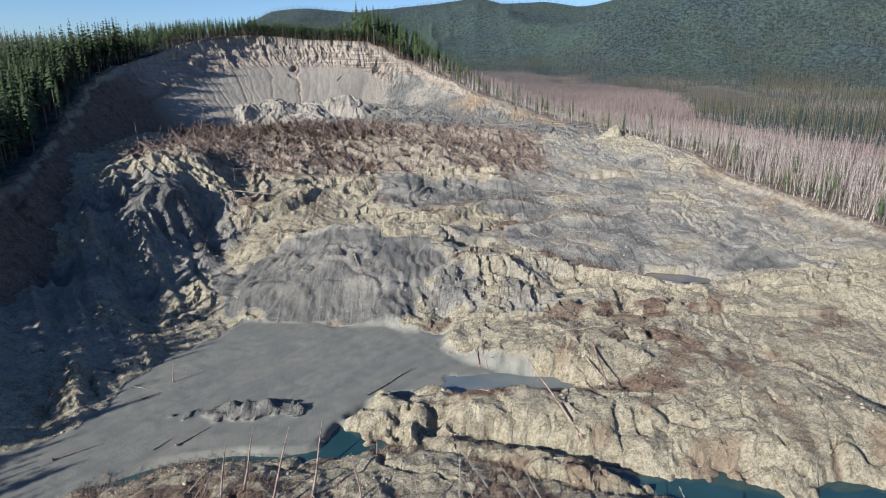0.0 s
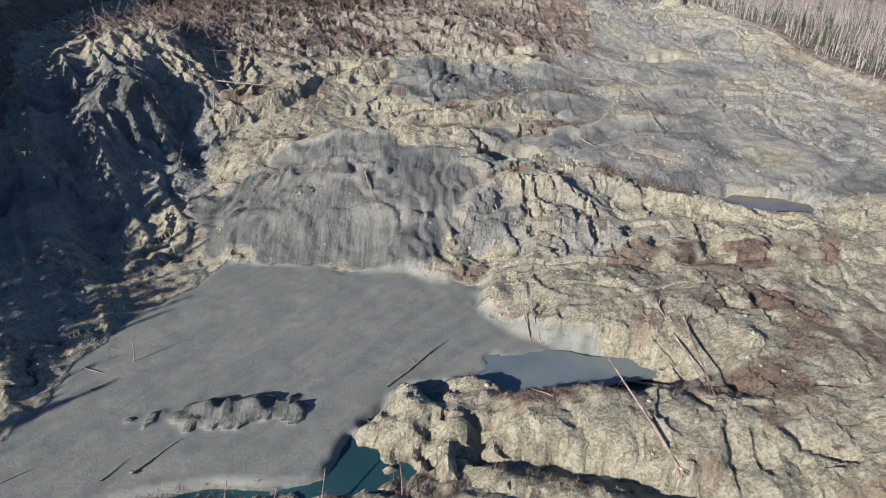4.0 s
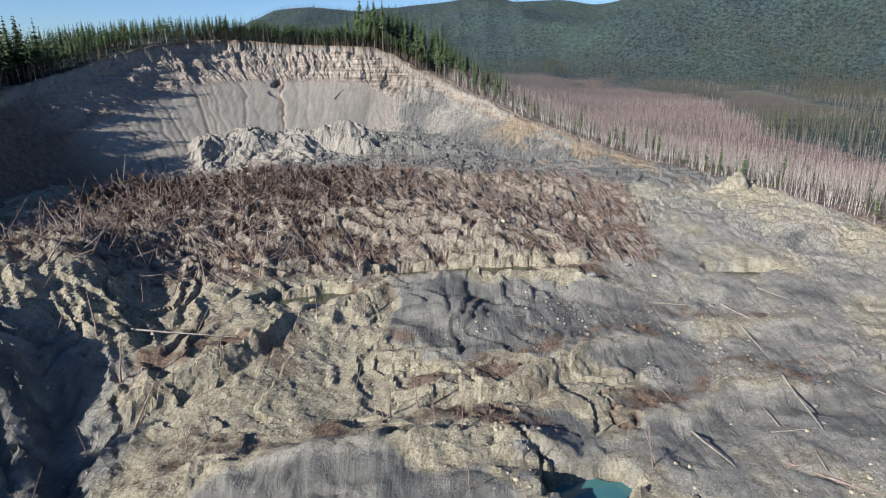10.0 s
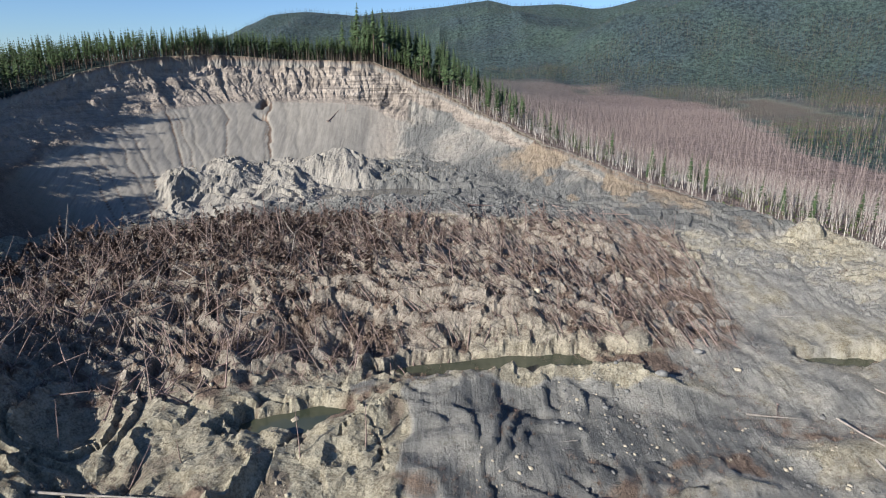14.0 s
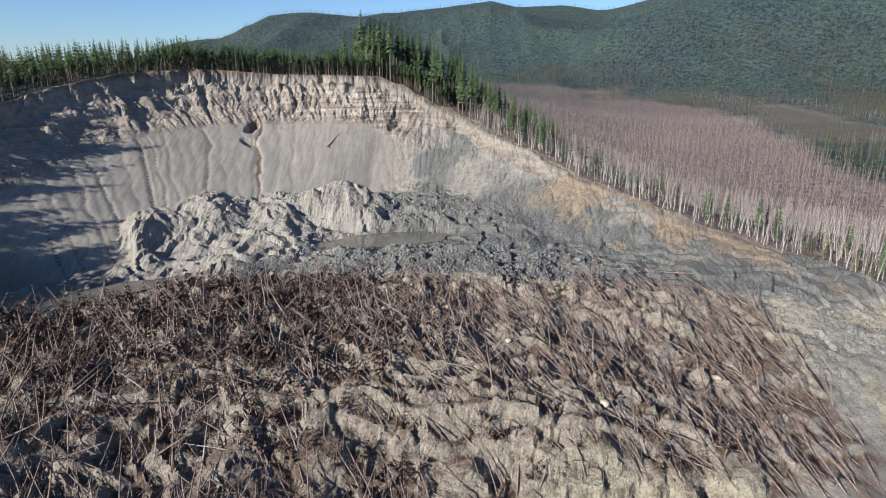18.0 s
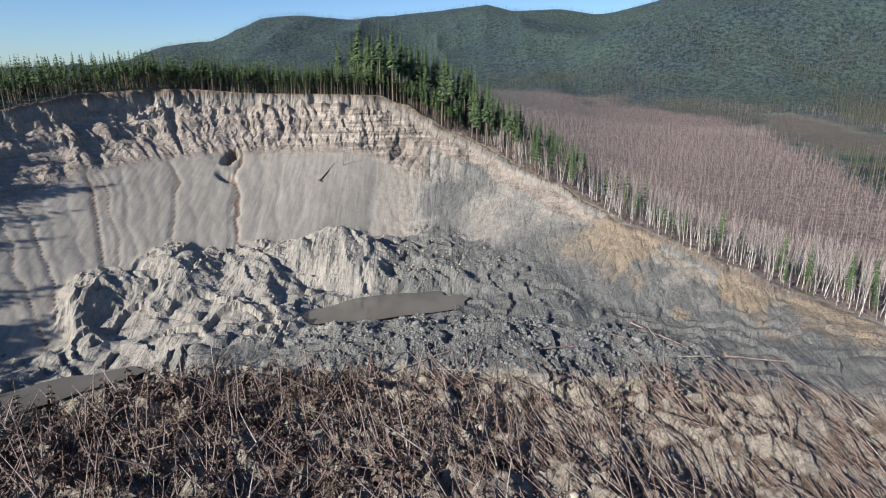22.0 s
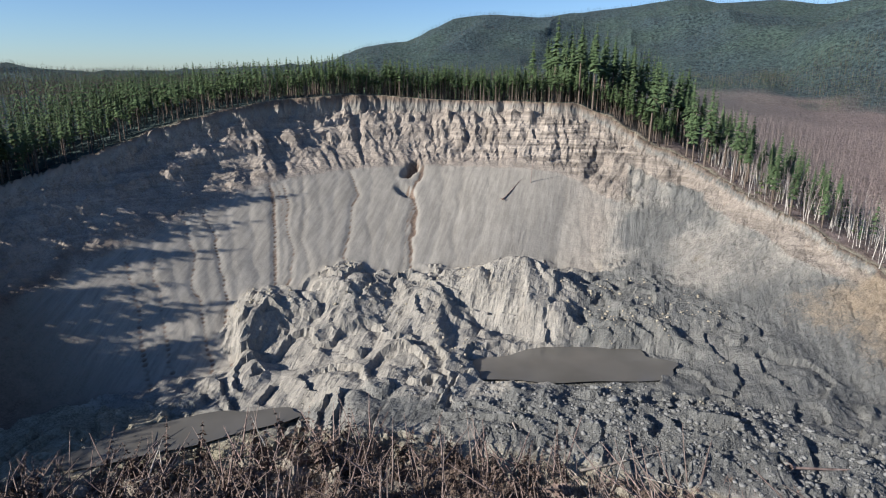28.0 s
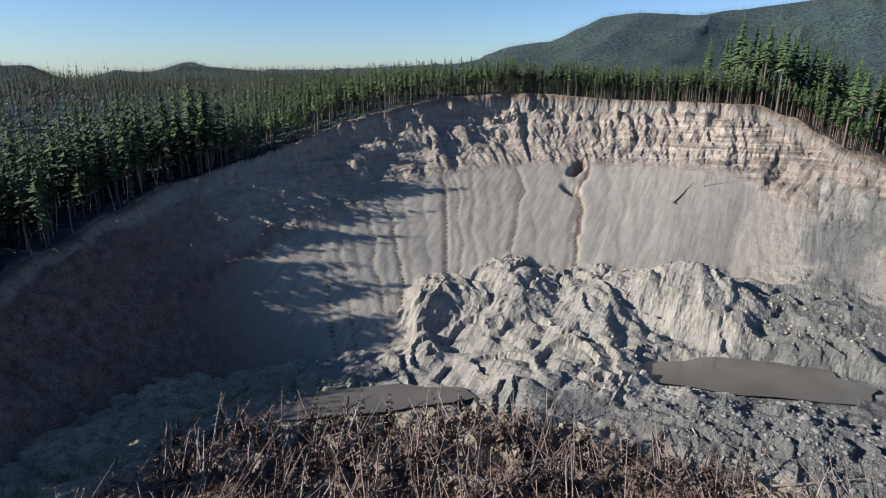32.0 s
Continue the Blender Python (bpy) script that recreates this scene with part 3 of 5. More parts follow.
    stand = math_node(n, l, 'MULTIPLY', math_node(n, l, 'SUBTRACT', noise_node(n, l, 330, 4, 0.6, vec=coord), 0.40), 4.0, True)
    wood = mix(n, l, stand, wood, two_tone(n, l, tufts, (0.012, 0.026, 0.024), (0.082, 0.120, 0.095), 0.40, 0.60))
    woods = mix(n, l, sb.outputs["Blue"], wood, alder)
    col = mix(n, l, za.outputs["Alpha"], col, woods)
    l.new(col, bsdf.inputs["Base Color"])
    dry = math_node(n, l, 'SUBTRACT', 0.95, math_node(n, l, 'MULTIPLY', sb.outputs["Green"], 0.35))
    l.new(dry, bsdf.inputs["Roughness"])
    rough_amt = math_node(n, l, 'SUBTRACT', 1.0, math_node(n, l, 'MULTIPLY', math_node(n, l, 'ADD', math_node(n, l, 'MULTIPLY', sa.outputs["Red"], 0.2), math_node(n, l, 'ADD', sb.outputs["Green"], sb.outputs["Red"], True), True), 0.85))
    canopy = math_node(n, l, 'MULTIPLY', noise_node(n, l, 24, 5, 0.75, vec=coord), za.outputs["Alpha"])
    bump(n, l, bsdf, ((canopy, 26.0), (math_node(n, l, 'MULTIPLY', strata, bedded), 0.9), (math_node(n, l, 'MULTIPLY', streak, math_node(n, l, 'SUBTRACT', sa.outputs["Red"], sb.outputs["Green"], True)), 1.2), (math_node(n, l, 'MULTIPLY', crag, rough_amt), 0.22), (math_node(n, l, 'MULTIPLY', mid, rough_amt), 1.0), (math_node(n, l, 'MULTIPLY', fine, rough_amt), 0.8)))
    return m


def simple_mat(name, dark, light, size, rough=0.9, bump_size=None, bump_depth=0.02, vary=0.0):
    m, n, l, bsdf = node_mat(name, rough)
    coord = n.new("ShaderNodeTexCoord").outputs["Object"]
    fac = noise_node(n, l, size, 5, 0.65, vec=coord)
    col = two_tone(n, l, fac, dark, light)
    if vary:
        info = n.new("ShaderNodeObjectInfo").outputs["Random"]
        isl = n.new("ShaderNodeNewGeometry").outputs["Random Per Island"]
        k = math_node(n, l, 'ADD', 1 - vary, math_node(n, l, 'MULTIPLY', math_node(n, l, 'ADD', info, isl), vary))
        g = n.new("ShaderNodeCombineColor")
        for s in ("Red", "Green", "Blue"):
            l.new(k, g.inputs[s])
        col = mix(n, l, 1.0, col, g.outputs["Color"], 'MULTIPLY')
    l.new(col, bsdf.inputs["Base Color"])
    if bump_size:
        bump(n, l, bsdf, ((noise_node(n, l, bump_size, 4, 0.6, vec=coord), bump_depth),))
    return m


def water_mat(name, dark, light, rough):
    m, n, l, bsdf = node_mat(name, rough)
    coord = n.new("ShaderNodeTexCoord").outputs["Object"]
    l.new(two_tone(n, l, noise_node(n, l, 22, 3, 0.5, vec=coord), dark, light), bsdf.inputs["Base Color"])
    bsdf.inputs["Specular IOR Level"].default_value = 0.5
    bump(n, l, bsdf, ((noise_node(n, l, 1.4, 3, 0.5, vec=coord), 0.012),))
    return m


GROUND = make_ground()
BARK = simple_mat("conifer_bark", (0.05, 0.038, 0.028), (0.16, 0.125, 0.10), 0.5, 0.95, 0.15, 0.03, 0.25)
NEEDLES = simple_mat("conifer_needles", (0.028, 0.052, 0.022), (0.088, 0.126, 0.054), 1.6, 0.85, None, 0, 0.35)
YOUNG = simple_mat("young_conifer_needles", (0.030, 0.056, 0.022), (0.100, 0.140, 0.056), 1.6, 0.85, None, 0, 0.35)
PALE_BARK = simple_mat("alder_bark", (0.24, 0.215, 0.185), (0.54, 0.50, 0.445), 0.7, 0.9, 0.2, 0.02, 0.2)
TWIGS = simple_mat("bare_alder_twigs", (0.17, 0.135, 0.12), (0.34, 0.27, 0.24), 1.2, 0.95, None, 0, 0.3)
BRIGHT_NEEDLES = simple_mat("bright_young_needles", (0.055, 0.085, 0.020), (0.15, 0.20, 0.058), 1.2, 0.85, None, 0, 0.35)
VALLEY_NEEDLES = simple_mat("valley_conifer_needles", (0.034, 0.064, 0.034), (0.100, 0.150, 0.078), 8, 0.88, None, 0, 0.4)
# bluer than the near needles, the haze of distance put into the colour
HAZY_NEEDLES = simple_mat("hazy_conifer_needles", (0.016, 0.033, 0.034), (0.054, 0.081, 0.077), 12, 0.9, None, 0, 0.4)
DEADWOOD = simple_mat("dead_wood", (0.092, 0.062, 0.052), (0.285, 0.210, 0.178), 0.8, 0.95, 0.2, 0.03, 0.4)
DEAD_BOUGHS = simple_mat("dead_boughs", (0.048, 0.033, 0.026), (0.16, 0.115, 0.094), 0.5, 0.95, None, 0, 0.35)
POLE_WOOD = simple_mat("weathered_poles", (0.100, 0.074, 0.062), (0.265, 0.204, 0.170), 0.8, 0.95, 0.2, 0.02, 0.3)
PALE_WOOD = simple_mat("bleached_wood", (0.13, 0.112, 0.094), (0.30, 0.266, 0.228), 0.8, 0.9, 0.2, 0.02, 0.2)
BRUSH = simple_mat("dry_brush", (0.062, 0.040, 0.029), (0.20, 0.142, 0.106), 0.6, 0.95, None, 0, 0.4)
STONE = simple_mat("clay_block", (0.085, 0.084, 0.08), (0.19, 0.185, 0.172), 0.6, 0.95, 0.25, 0.08, 0.3)
TAN_STONE = simple_mat("sand_block", (0.20, 0.17, 0.12), (0.38, 0.335, 0.255), 0.6, 0.95, 0.25, 0.08, 0.25)
TEAL = water_mat("green_pond_water", (0.012, 0.038, 0.042), (0.020, 0.056, 0.060), 0.08)
MURKY = water_mat("brown_pond_water", (0.085, 0.078, 0.066), (0.12, 0.11, 0.095), 0.12)
SILTY = water_mat("silty_grey_water", (0.085, 0.105, 0.11), (0.12, 0.14, 0.14), 0.1)
TURQUOISE = water_mat("turquoise_pond_water", (0.035, 0.115, 0.12), (0.05, 0.15, 0.15), 0.1)
OLIVE = water_mat("olive_pond_water", (0.035, 0.042, 0.026), (0.06, 0.064, 0.042), 0.08)


# ---- mesh helpers ----
def quick_mesh(name, verts, faces, mats, face_mat=None, smooth=False):
    """A mesh from numpy arrays of places and triangles or quads."""
    verts, faces = np.asarray(verts, np.float32), np.asarray(faces, np.int32)
    me = bpy.data.meshes.new(name)
    k = faces.shape[1]
    me.vertices.add(len(verts))
    me.vertices.foreach_set("co", verts.ravel())
    me.loops.add(faces.size)
    me.loops.foreach_set("vertex_index", faces.ravel())
    me.polygons.add(len(faces))
    me.polygons.foreach_set("loop_start", np.arange(0, faces.size, k, dtype=np.int32))
    for mt in (mats if isinstance(mats, (list, tuple)) else [mats]):
        me.materials.append(mt)
    if face_mat is not None:
        me.polygons.foreach_set("material_index", np.asarray(face_mat, np.int32))
    me.update(calc_edges=True)
    if smooth:
        me.polygons.foreach_set("use_smooth", np.ones(len(faces), bool))
    return me


def part(name, me, parent, label=""):
    ob = new(name, me)
    ob.parent = parent
    return tagged(ob, label)


# ---- the ground, one sheet to the horizon ----
def spread(lo, hi, step, out_lo, out_hi, grow, cap):
    core = np.arange(lo, hi + step / 2, step)
    left, right = [], []
    p, s = lo, step
    while p > out_lo:
        s = min(s * grow, cap)
        p -= s
        left.append(p)
    p, s = core[-1], step
    while p < out_hi:
        s = min(s * grow, cap)
        p += s
        right.append(p)
    return np.concatenate([left[::-1], core, right])


GX = spread(-300, 215, 1.0, -4700, 4700, 1.09, 75)
GY = spread(60, 770, 1.0, -900, 4850, 1.09, 75)
XX, YY = np.meshgrid(GX, GY)
HH, MK = ground(XX, YY)
FLOW = np.zeros_like(HH)


def carve():
    """Rain lets gullies grow down the bare slopes: run-off is gathered downhill and cuts into the ground."""
    i0, i1 = np.searchsorted(GX, -300), np.searchsorted(GX, 215)
    j0, j1 = np.searchsorted(GY, 60), np.searchsorted(GY, 770)
    cut = (slice(j0, j1), slice(i0, i1))
    x, y = XX[cut], YY[cut]
    mk = {k: MK[k][cut] for k in ("d", "mud", "face1", "face2", "block", "talus", "cliff", "main", "rib", "base", "zf")}
    bare = ramp(mk["d"], 1.5, 6) * (1 - mk["mud"])
    amp = bare * (0.6 + 0.35 * mk["face1"] - 0.5 * mk["face2"] + 1.0 * mk["rib"] + 0.9 * (1 - mk["main"]) * ramp(y, 470, 540) - 0.4 * mk["cliff"]) * (1 - 0.95 * mk["talus"] * ramp(-x, 50, 90)) * (1 - 0.3 * mk["block"])
    mound = ramp(y, 572, 590) * ramp(mk["base"] - mk["zf"], 0, 2) * ramp(-x, 20, 50)
    amp = amp + 0.45 * mound
    h = HH[cut].copy()
    ny, nx = h.shape
    n = nx * ny
    for turn in range(2):
        r = h + 0.5 * fbm(x, y, 4.5, 3, 700 + turn)
        best, into = np.zeros_like(r), np.arange(n).reshape(ny, nx)
        idx = into.copy()
        for dj, di in ((-1, -1), (-1, 0), (-1, 1), (0, -1), (0, 1), (1, -1), (1, 0), (1, 1)):
            a = (slice(max(-dj, 0), ny - max(dj, 0)), slice(max(-di, 0), nx - max(di, 0)))
            b = (slice(max(dj, 0), ny - max(-dj, 0)), slice(max(di, 0), nx - max(-di, 0)))
            fall = (r[a] - r[b]) / math.hypot(di, dj)
            better = fall > best[a]
            best[a] = np.where(better, fall, best[a])
            into[a] = np.where(better, idx[b], into[a])
        to = into.ravel().tolist()
        acc = [1.0] * n
        for k in np.argsort(-r.ravel()).tolist():
            if to[k] != k:
                acc[to[k]] += acc[k]
        stream = np.clip(np.log(np.array(acc).reshape(ny, nx)) / 6.5, 0, 1.15)
        gy, gx = np.gradient(h, 1.0)
        deep = amp * stream ** 2.2 * ramp(np.hypot(gx, gy), 0.08, 0.6)
        p = np.pad(deep, 1, mode="edge")
        deep = 0.5 * deep + 0.125 * (p[:-2, 1:-1] + p[2:, 1:-1] + p[1:-1, :-2] + p[1:-1, 2:])
        h = h - 0.75 * deep
        FLOW[cut] = np.maximum(FLOW[cut], deep)
    HH[cut] = h


carve()


def height(x, y):
    """Ground height by the sheet's own cells."""
    x, y = np.asarray(x, float), np.asarray(y, float)
    i = np.clip(np.searchsorted(GX, x) - 1, 0, len(GX) - 2)
    j = np.clip(np.searchsorted(GY, y) - 1, 0, len(GY) - 2)
    u = (x - GX[i]) / (GX[i + 1] - GX[i])
    v = (y - GY[j]) / (GY[j + 1] - GY[j])
    return (HH[j, i] * (1 - u) + HH[j, i + 1] * u) * (1 - v) + (HH[j + 1, i] * (1 - u) + HH[j + 1, i + 1] * u) * v


def sample(a, x, y):
    i = np.clip(np.searchsorted(GX, x), 0, len(GX) - 1)
    j = np.clip(np.searchsorted(GY, y), 0, len(GY) - 1)
    return a[j, i]


gy_, gx_ = np.gradient(HH, GY, GX)
SLOPE = np.hypot(gx_, gy_)


def build_ground():
    ny, nx = XX.shape
    idx = np.arange(nx * ny).reshape(ny, nx)
    faces = np.stack([idx[:-1, :-1], idx[:-1, 1:], idx[1:, 1:], idx[1:, :-1]], -1).reshape(-1, 4)
    verts = np.stack([XX, YY, HH], -1).reshape(-1, 3)
    d, w = MK["d"], MK["w"]
    rough = (w > 0.5) & (MK["mud"] < 0.05) & (MK["calm"] < 0.4) & ((MK["talus"] < 0.3) | (MK["zf"] < MK["base"] - 0.5)) & (YY > 45) & (YY < 780)
    shake = np.random.default_rng(3)
    for a in range(2):
        verts[:, a] += np.where(rough.ravel(), shake.uniform(-0.24, 0.24, len(verts)), 0)
    verts[:, 2] += np.where(rough.ravel(), shake.uniform(-0.12, 0.12, len(verts)), 0)
    me = quick_mesh("ground", verts, faces, GROUND, smooth=True)
    me.polygons.foreach_set("use_smooth", ~rough[:-1, :-1].ravel())
    steep = ramp(SLOPE, 0.45, 0.95)
    n1, n2 = fbm(XX, YY, 26, 4, 201), fbm(XX, YY, 9, 4, 205)
    inside_face = (MK["zf"] > MK["base"] - 1.5) * ramp(d, 0, 6)
    # clay: grey faces, rubble, right slope, lower scarp on the right of the bare sand
    flow = np.clip(lump(XX, YY, 92, 320, 70, 50, -20, 2, 0.5, 301) + lump(XX, YY, 82, 420, 62, 62, 10, 2, 0.5, 302)
                   + lump(XX, YY, 95, 490, 40, 40, 0, 2, 0.5, 303) + lump(XX, YY, 30, 268, 40, 26, 0, 2, 0.5, 304), 0, 1)
    right_flow = np.maximum(ramp(flow, 0.02, 0.35), 0.75 * ramp(XX, 25, 60) * ramp(YY, 258, 290)) * np.clip(0.74 + 0.12 * n1 + 0.10 * n2, 0, 0.84)
    clay = np.clip(1.3 * ramp(MK["face1"], 0.05, 0.5) + 1.2 * ramp(MK["face2"], 0.05, 0.5) + 1.3 * MK["rubble"] + right_flow, 0, 1)
    scarp_clay = inside_face * ramp(XX + 6 * n1, -78, -52) * (1 - ramp(XX, 20, 90) * 0.6) * ramp(d + 3 * n1, 5, 11) * np.clip(1.12 + 0.2 * n2, 0, 1.0)
    patches = inside_face * np.clip(lump(XX, YY, 35, 612, 12, 16, 0, 2, 0.4, 311) + lump(XX, YY, 72, 590, 12, 13, 0, 2, 0.4, 312) + lump(XX, YY, 110, 560, 14, 12, 0, 2, 0.4, 313), 0, 1)
    left_clay = ramp(-XX, 90, 120) * ramp(YY, 150, 200) * (1 - ramp(YY, 330, 400)) * 0.75
    clay = np.clip(clay + scarp_clay + patches + left_clay * (0.6 + 0.5 * n1) + 0.25 * ramp(YY, 235, 260) * (1 - MK["block"]) * n1, 0, 1)
    floor_grey = ramp(YY, 535, 560) * (1 - inside_face) * w
    clay = np.clip(clay + 0.95 * floor_grey + ramp(MK["mud"], 0, 0.3), 0, 1)
    # pale sand of the talus
    sand = np.clip(MK["talus"] * ramp(-XX, 42, 78) * (1 - 0.7 * MK["bluff"]) * inside_face + 0.8 * inside_face * MK["cliff"] * ramp(-XX, 70, 110), 0, 1)
    sand = np.clip(sand + 0.62 * floor_grey * ramp(-XX + 6 * n1, 62, 85) * ramp(YY + 6 * n1 - 0.3 * (XX + 110), 560, 572), 0, 1)
    # litter: brown mats between the fallen trees; on the bluff it also paints shade
    litter = np.clip(MK["block"] * (0.95 + 0.8 * n2) * (1 - ramp(SLOPE, 0.45, 0.85)) + ramp(MK["fore"], 0.0, 0.2) * (-0.12 + 1.0 * n2 + 0.5 * n1) * (1 - 0.8 * steep), 0, 1)
    # brown layer at the cliff's foot, plus shade painted into rills and slot
    band_and_shade = MK["main"] * (1 - MK["bluff"]) * np.exp(-((d - 27 + 2 * n2) / 3.0) ** 2) * 0.38 + 1.0 * np.clip(MK["cuts"] - 0.3, 0, 1) + MK["slot"]
    litter = np.clip(litter + band_and_shade * inside_face, 0, 1)
    bits = ramp(YY, 150, 200) * (1 - ramp(YY, 440, 460)) * ramp(n1 + 0.7 * n2, 0.35, 1.0) * 0.6 * (1 - clay * 0.8)
    rim_edge = np.exp(-((d + 0.4) / 1.6) ** 2) * 0.7
    # darker brown on the benches and along gullies and cracks, less on brows
    litter = np.clip(litter + 0.75 * MK['shelfy'] * (0.5 + 0.8 * n2) * w + 0.35 * FLOW * (1 - clay) + 0.35 * MK['gap'], 0, 1) * (1 - 0.7 * MK['brow'])
    clay = clay * (1 - 0.55 * MK['brow'])
    # the bluff's dark soil is coloured darker still, to deepen the shade there
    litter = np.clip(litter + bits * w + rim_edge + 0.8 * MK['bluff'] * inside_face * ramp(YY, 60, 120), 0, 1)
    ochre = np.clip((1 - MK["main"]) * inside_face * 0.6 * ramp(n1 + 0.5 * n2 + 0.2, 0.0, 0.9) * ramp(XX, 10, 60) * ramp(YY, 470, 520) + ramp(XX, -20, 20) * MK["bed"] * ramp(n1 * 0.6 + n2, 0.0, 0.9) * 0.8, 0, 1)
    ochre = np.clip(ochre + (1 - MK["main"]) * w * ramp(YY, 250, 330) * (1 - ramp(d, 12, 65)) * (0.30 + 0.45 * n1 + 0.2 * n2), 0, 1)
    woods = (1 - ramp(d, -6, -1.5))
    pink = MK["side"] * ramp(valley_reach(XX, YY), -0.02, 0.03)
    rr = np.hypot(XX + 40, YY - 330)
    strips = ramp(fbm(XX, YY, 190, 3, 231), 0.05, -0.2) * ramp(rr, 900, 1200) * (1 - ramp(rr, 2000, 2400)) * MK["side"]
    pink = np.clip(np.maximum(pink, 0.22 * strips) + MK["side"] * ramp(d, -260, -190), 0, 1)
    cutover = ramp(lump(XX, YY, 735, 1650, 340, 125, 71, 2, 0.3, 331), 0.0, 0.2)
    woods = woods * (1 - 0.6 * cutover)
    ochre = np.clip(ochre + cutover * (0.2 + n1), 0, 1)
    litter = np.clip(litter + 0.65 * cutover, 0, 1)
    mudm = np.clip(2.2 * MK["mud"] * (1 - ramp(MK["isle"], 0.05, 0.25)), 0, 1)
    beds = MK["cliff"] * (1 - MK["bluff"]) * inside_face * (0.3 + 0.7 * ramp(XX, -150, -100)) * (1 - ramp(XX, -85, -55) * ramp(d + 3 * n1, 5, 10))
    soil = inside_face * ramp(XX, -95, -60) * (1 - MK["bluff"]) * (1 - clay) + 0.8 * MK["block"]
    beds = np.clip(np.maximum(np.where(beds > 0.05, 0.5 + 0.5 * beds, 0), 0.5 * np.clip(soil, 0, 1)), 0, 1)
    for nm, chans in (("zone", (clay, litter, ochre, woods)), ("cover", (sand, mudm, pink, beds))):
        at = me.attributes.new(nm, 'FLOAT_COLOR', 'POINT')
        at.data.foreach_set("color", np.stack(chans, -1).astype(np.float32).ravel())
    return tagged(new("ground", me), "bare landslide debris of sand, clay and litter", "ground", kind="structure")


GROUND_OB = build_ground()


def pond(cx, cy, z, rx, ry, turn, mat, label, seed):
    """A sheet of still water with an uneven shore; it runs under the banks."""
    k, rings = 40, 3
    c, s = math.cos(radians(turn)), math.sin(radians(turn))
    verts, faces = [(cx, cy, z)], []
    for r in range(1, rings + 1):
        for a in range(k):
            t = 2 * math.pi * a / k
            q = r / rings * (1 + 0.12 * math.sin(3 * t + seed) + 0.07 * math.sin(7 * t + 2 * seed))
            u, v = rx * q * math.cos(t), ry * q * math.sin(t)
            verts.append((cx + u * c - v * s, cy + u * s + v * c, z))
    for a in range(k):
        b = (a + 1) % k
        faces.append((0, 1 + a, 1 + b, 1 + b))
    tri = np.array([(f[0], f[1], f[2]) for f in faces])
    quads = []
    for r in range(rings - 1):
        o, p = 1 + r * k, 1 + (r + 1) * k
        for a in range(k):
            b = (a + 1) % k
            quads += [(o + a, p + a, p + b), (o + a, p + b, o + b)]
    me = quick_mesh("water", verts, np.vstack([tri, np.array(quads)]), mat)
    return tagged(new("water", me), label, "pond", kind="structure")


pond(40, 120, -2.0, 330, 88, 6, TEAL, "wide blue-green flood pond beside sandy ridges", 1)
pond(16, 306, 12.7, 12, 7, 10, TURQUOISE, "small turquoise pool among clay hummocks", 2)
pond(112, 280, 6.2, 18, 7, -8, MURKY, "shallow grey pool on the clay slope", 3)
pond(-75, 603, 56.6, 38, 13, 20, MURKY, "brown pond at the foot of the scarp", 4)
pond(-12, 431, 29.6, 38, 8, 9, OLIVE, "olive water in a narrow crack", 5)
pond(-74, 397, 30.0, 17, 6, 20, OLIVE, "olive pool beside a pale block", 6)
pond(112, 441, 25.6, 17, 5, 0, OLIVE, "thin pool on the grey slope", 7)
pond(-176, 535, 54.0, 31, 8, 40, MURKY, "brown silty pool beside the fallen trees", 9)
pond(20, 187, -0.3, 24, 8, 2, SILTY, "blue-grey pool at the edge of the mud", 8)


# ---- plants ----
def tube(path, radii, sides):
    """Rings of a tapering stem along a path, as triangles."""
    verts, tris = [], []
    path = [Vector(p) for p in path]
    for i, p in enumerate(path):
        a = path[max(i - 1, 0)]
        b = path[min(i + 1, len(path) - 1)]
        w = (b - a).normalized()
        u = w.cross(Vector((0.31, 0.87, 0.38))).normalized()
        v = w.cross(u)
        for k in range(sides):
            t = 2 * math.pi * k / sides
            verts.append(p + (u * math.cos(t) + v * math.sin(t)) * radii[i])
    for i in range(len(path) - 1):
        for k in range(sides):
            a, b = i * sides + k, i * sides + (k + 1) % sides
            tris += [(a, b, b + sides), (a, b + sides, a + sides)]
    return np.array([tuple(v) for v in verts]), np.array(tris)


def join(shapes):
    vs, ts, o = [], [], 0
    for v, t in shapes:
        vs.append(v)
        ts.append(np.asarray(t) + o)
        o += len(v)
    return np.vstack(vs), np.vstack(ts)


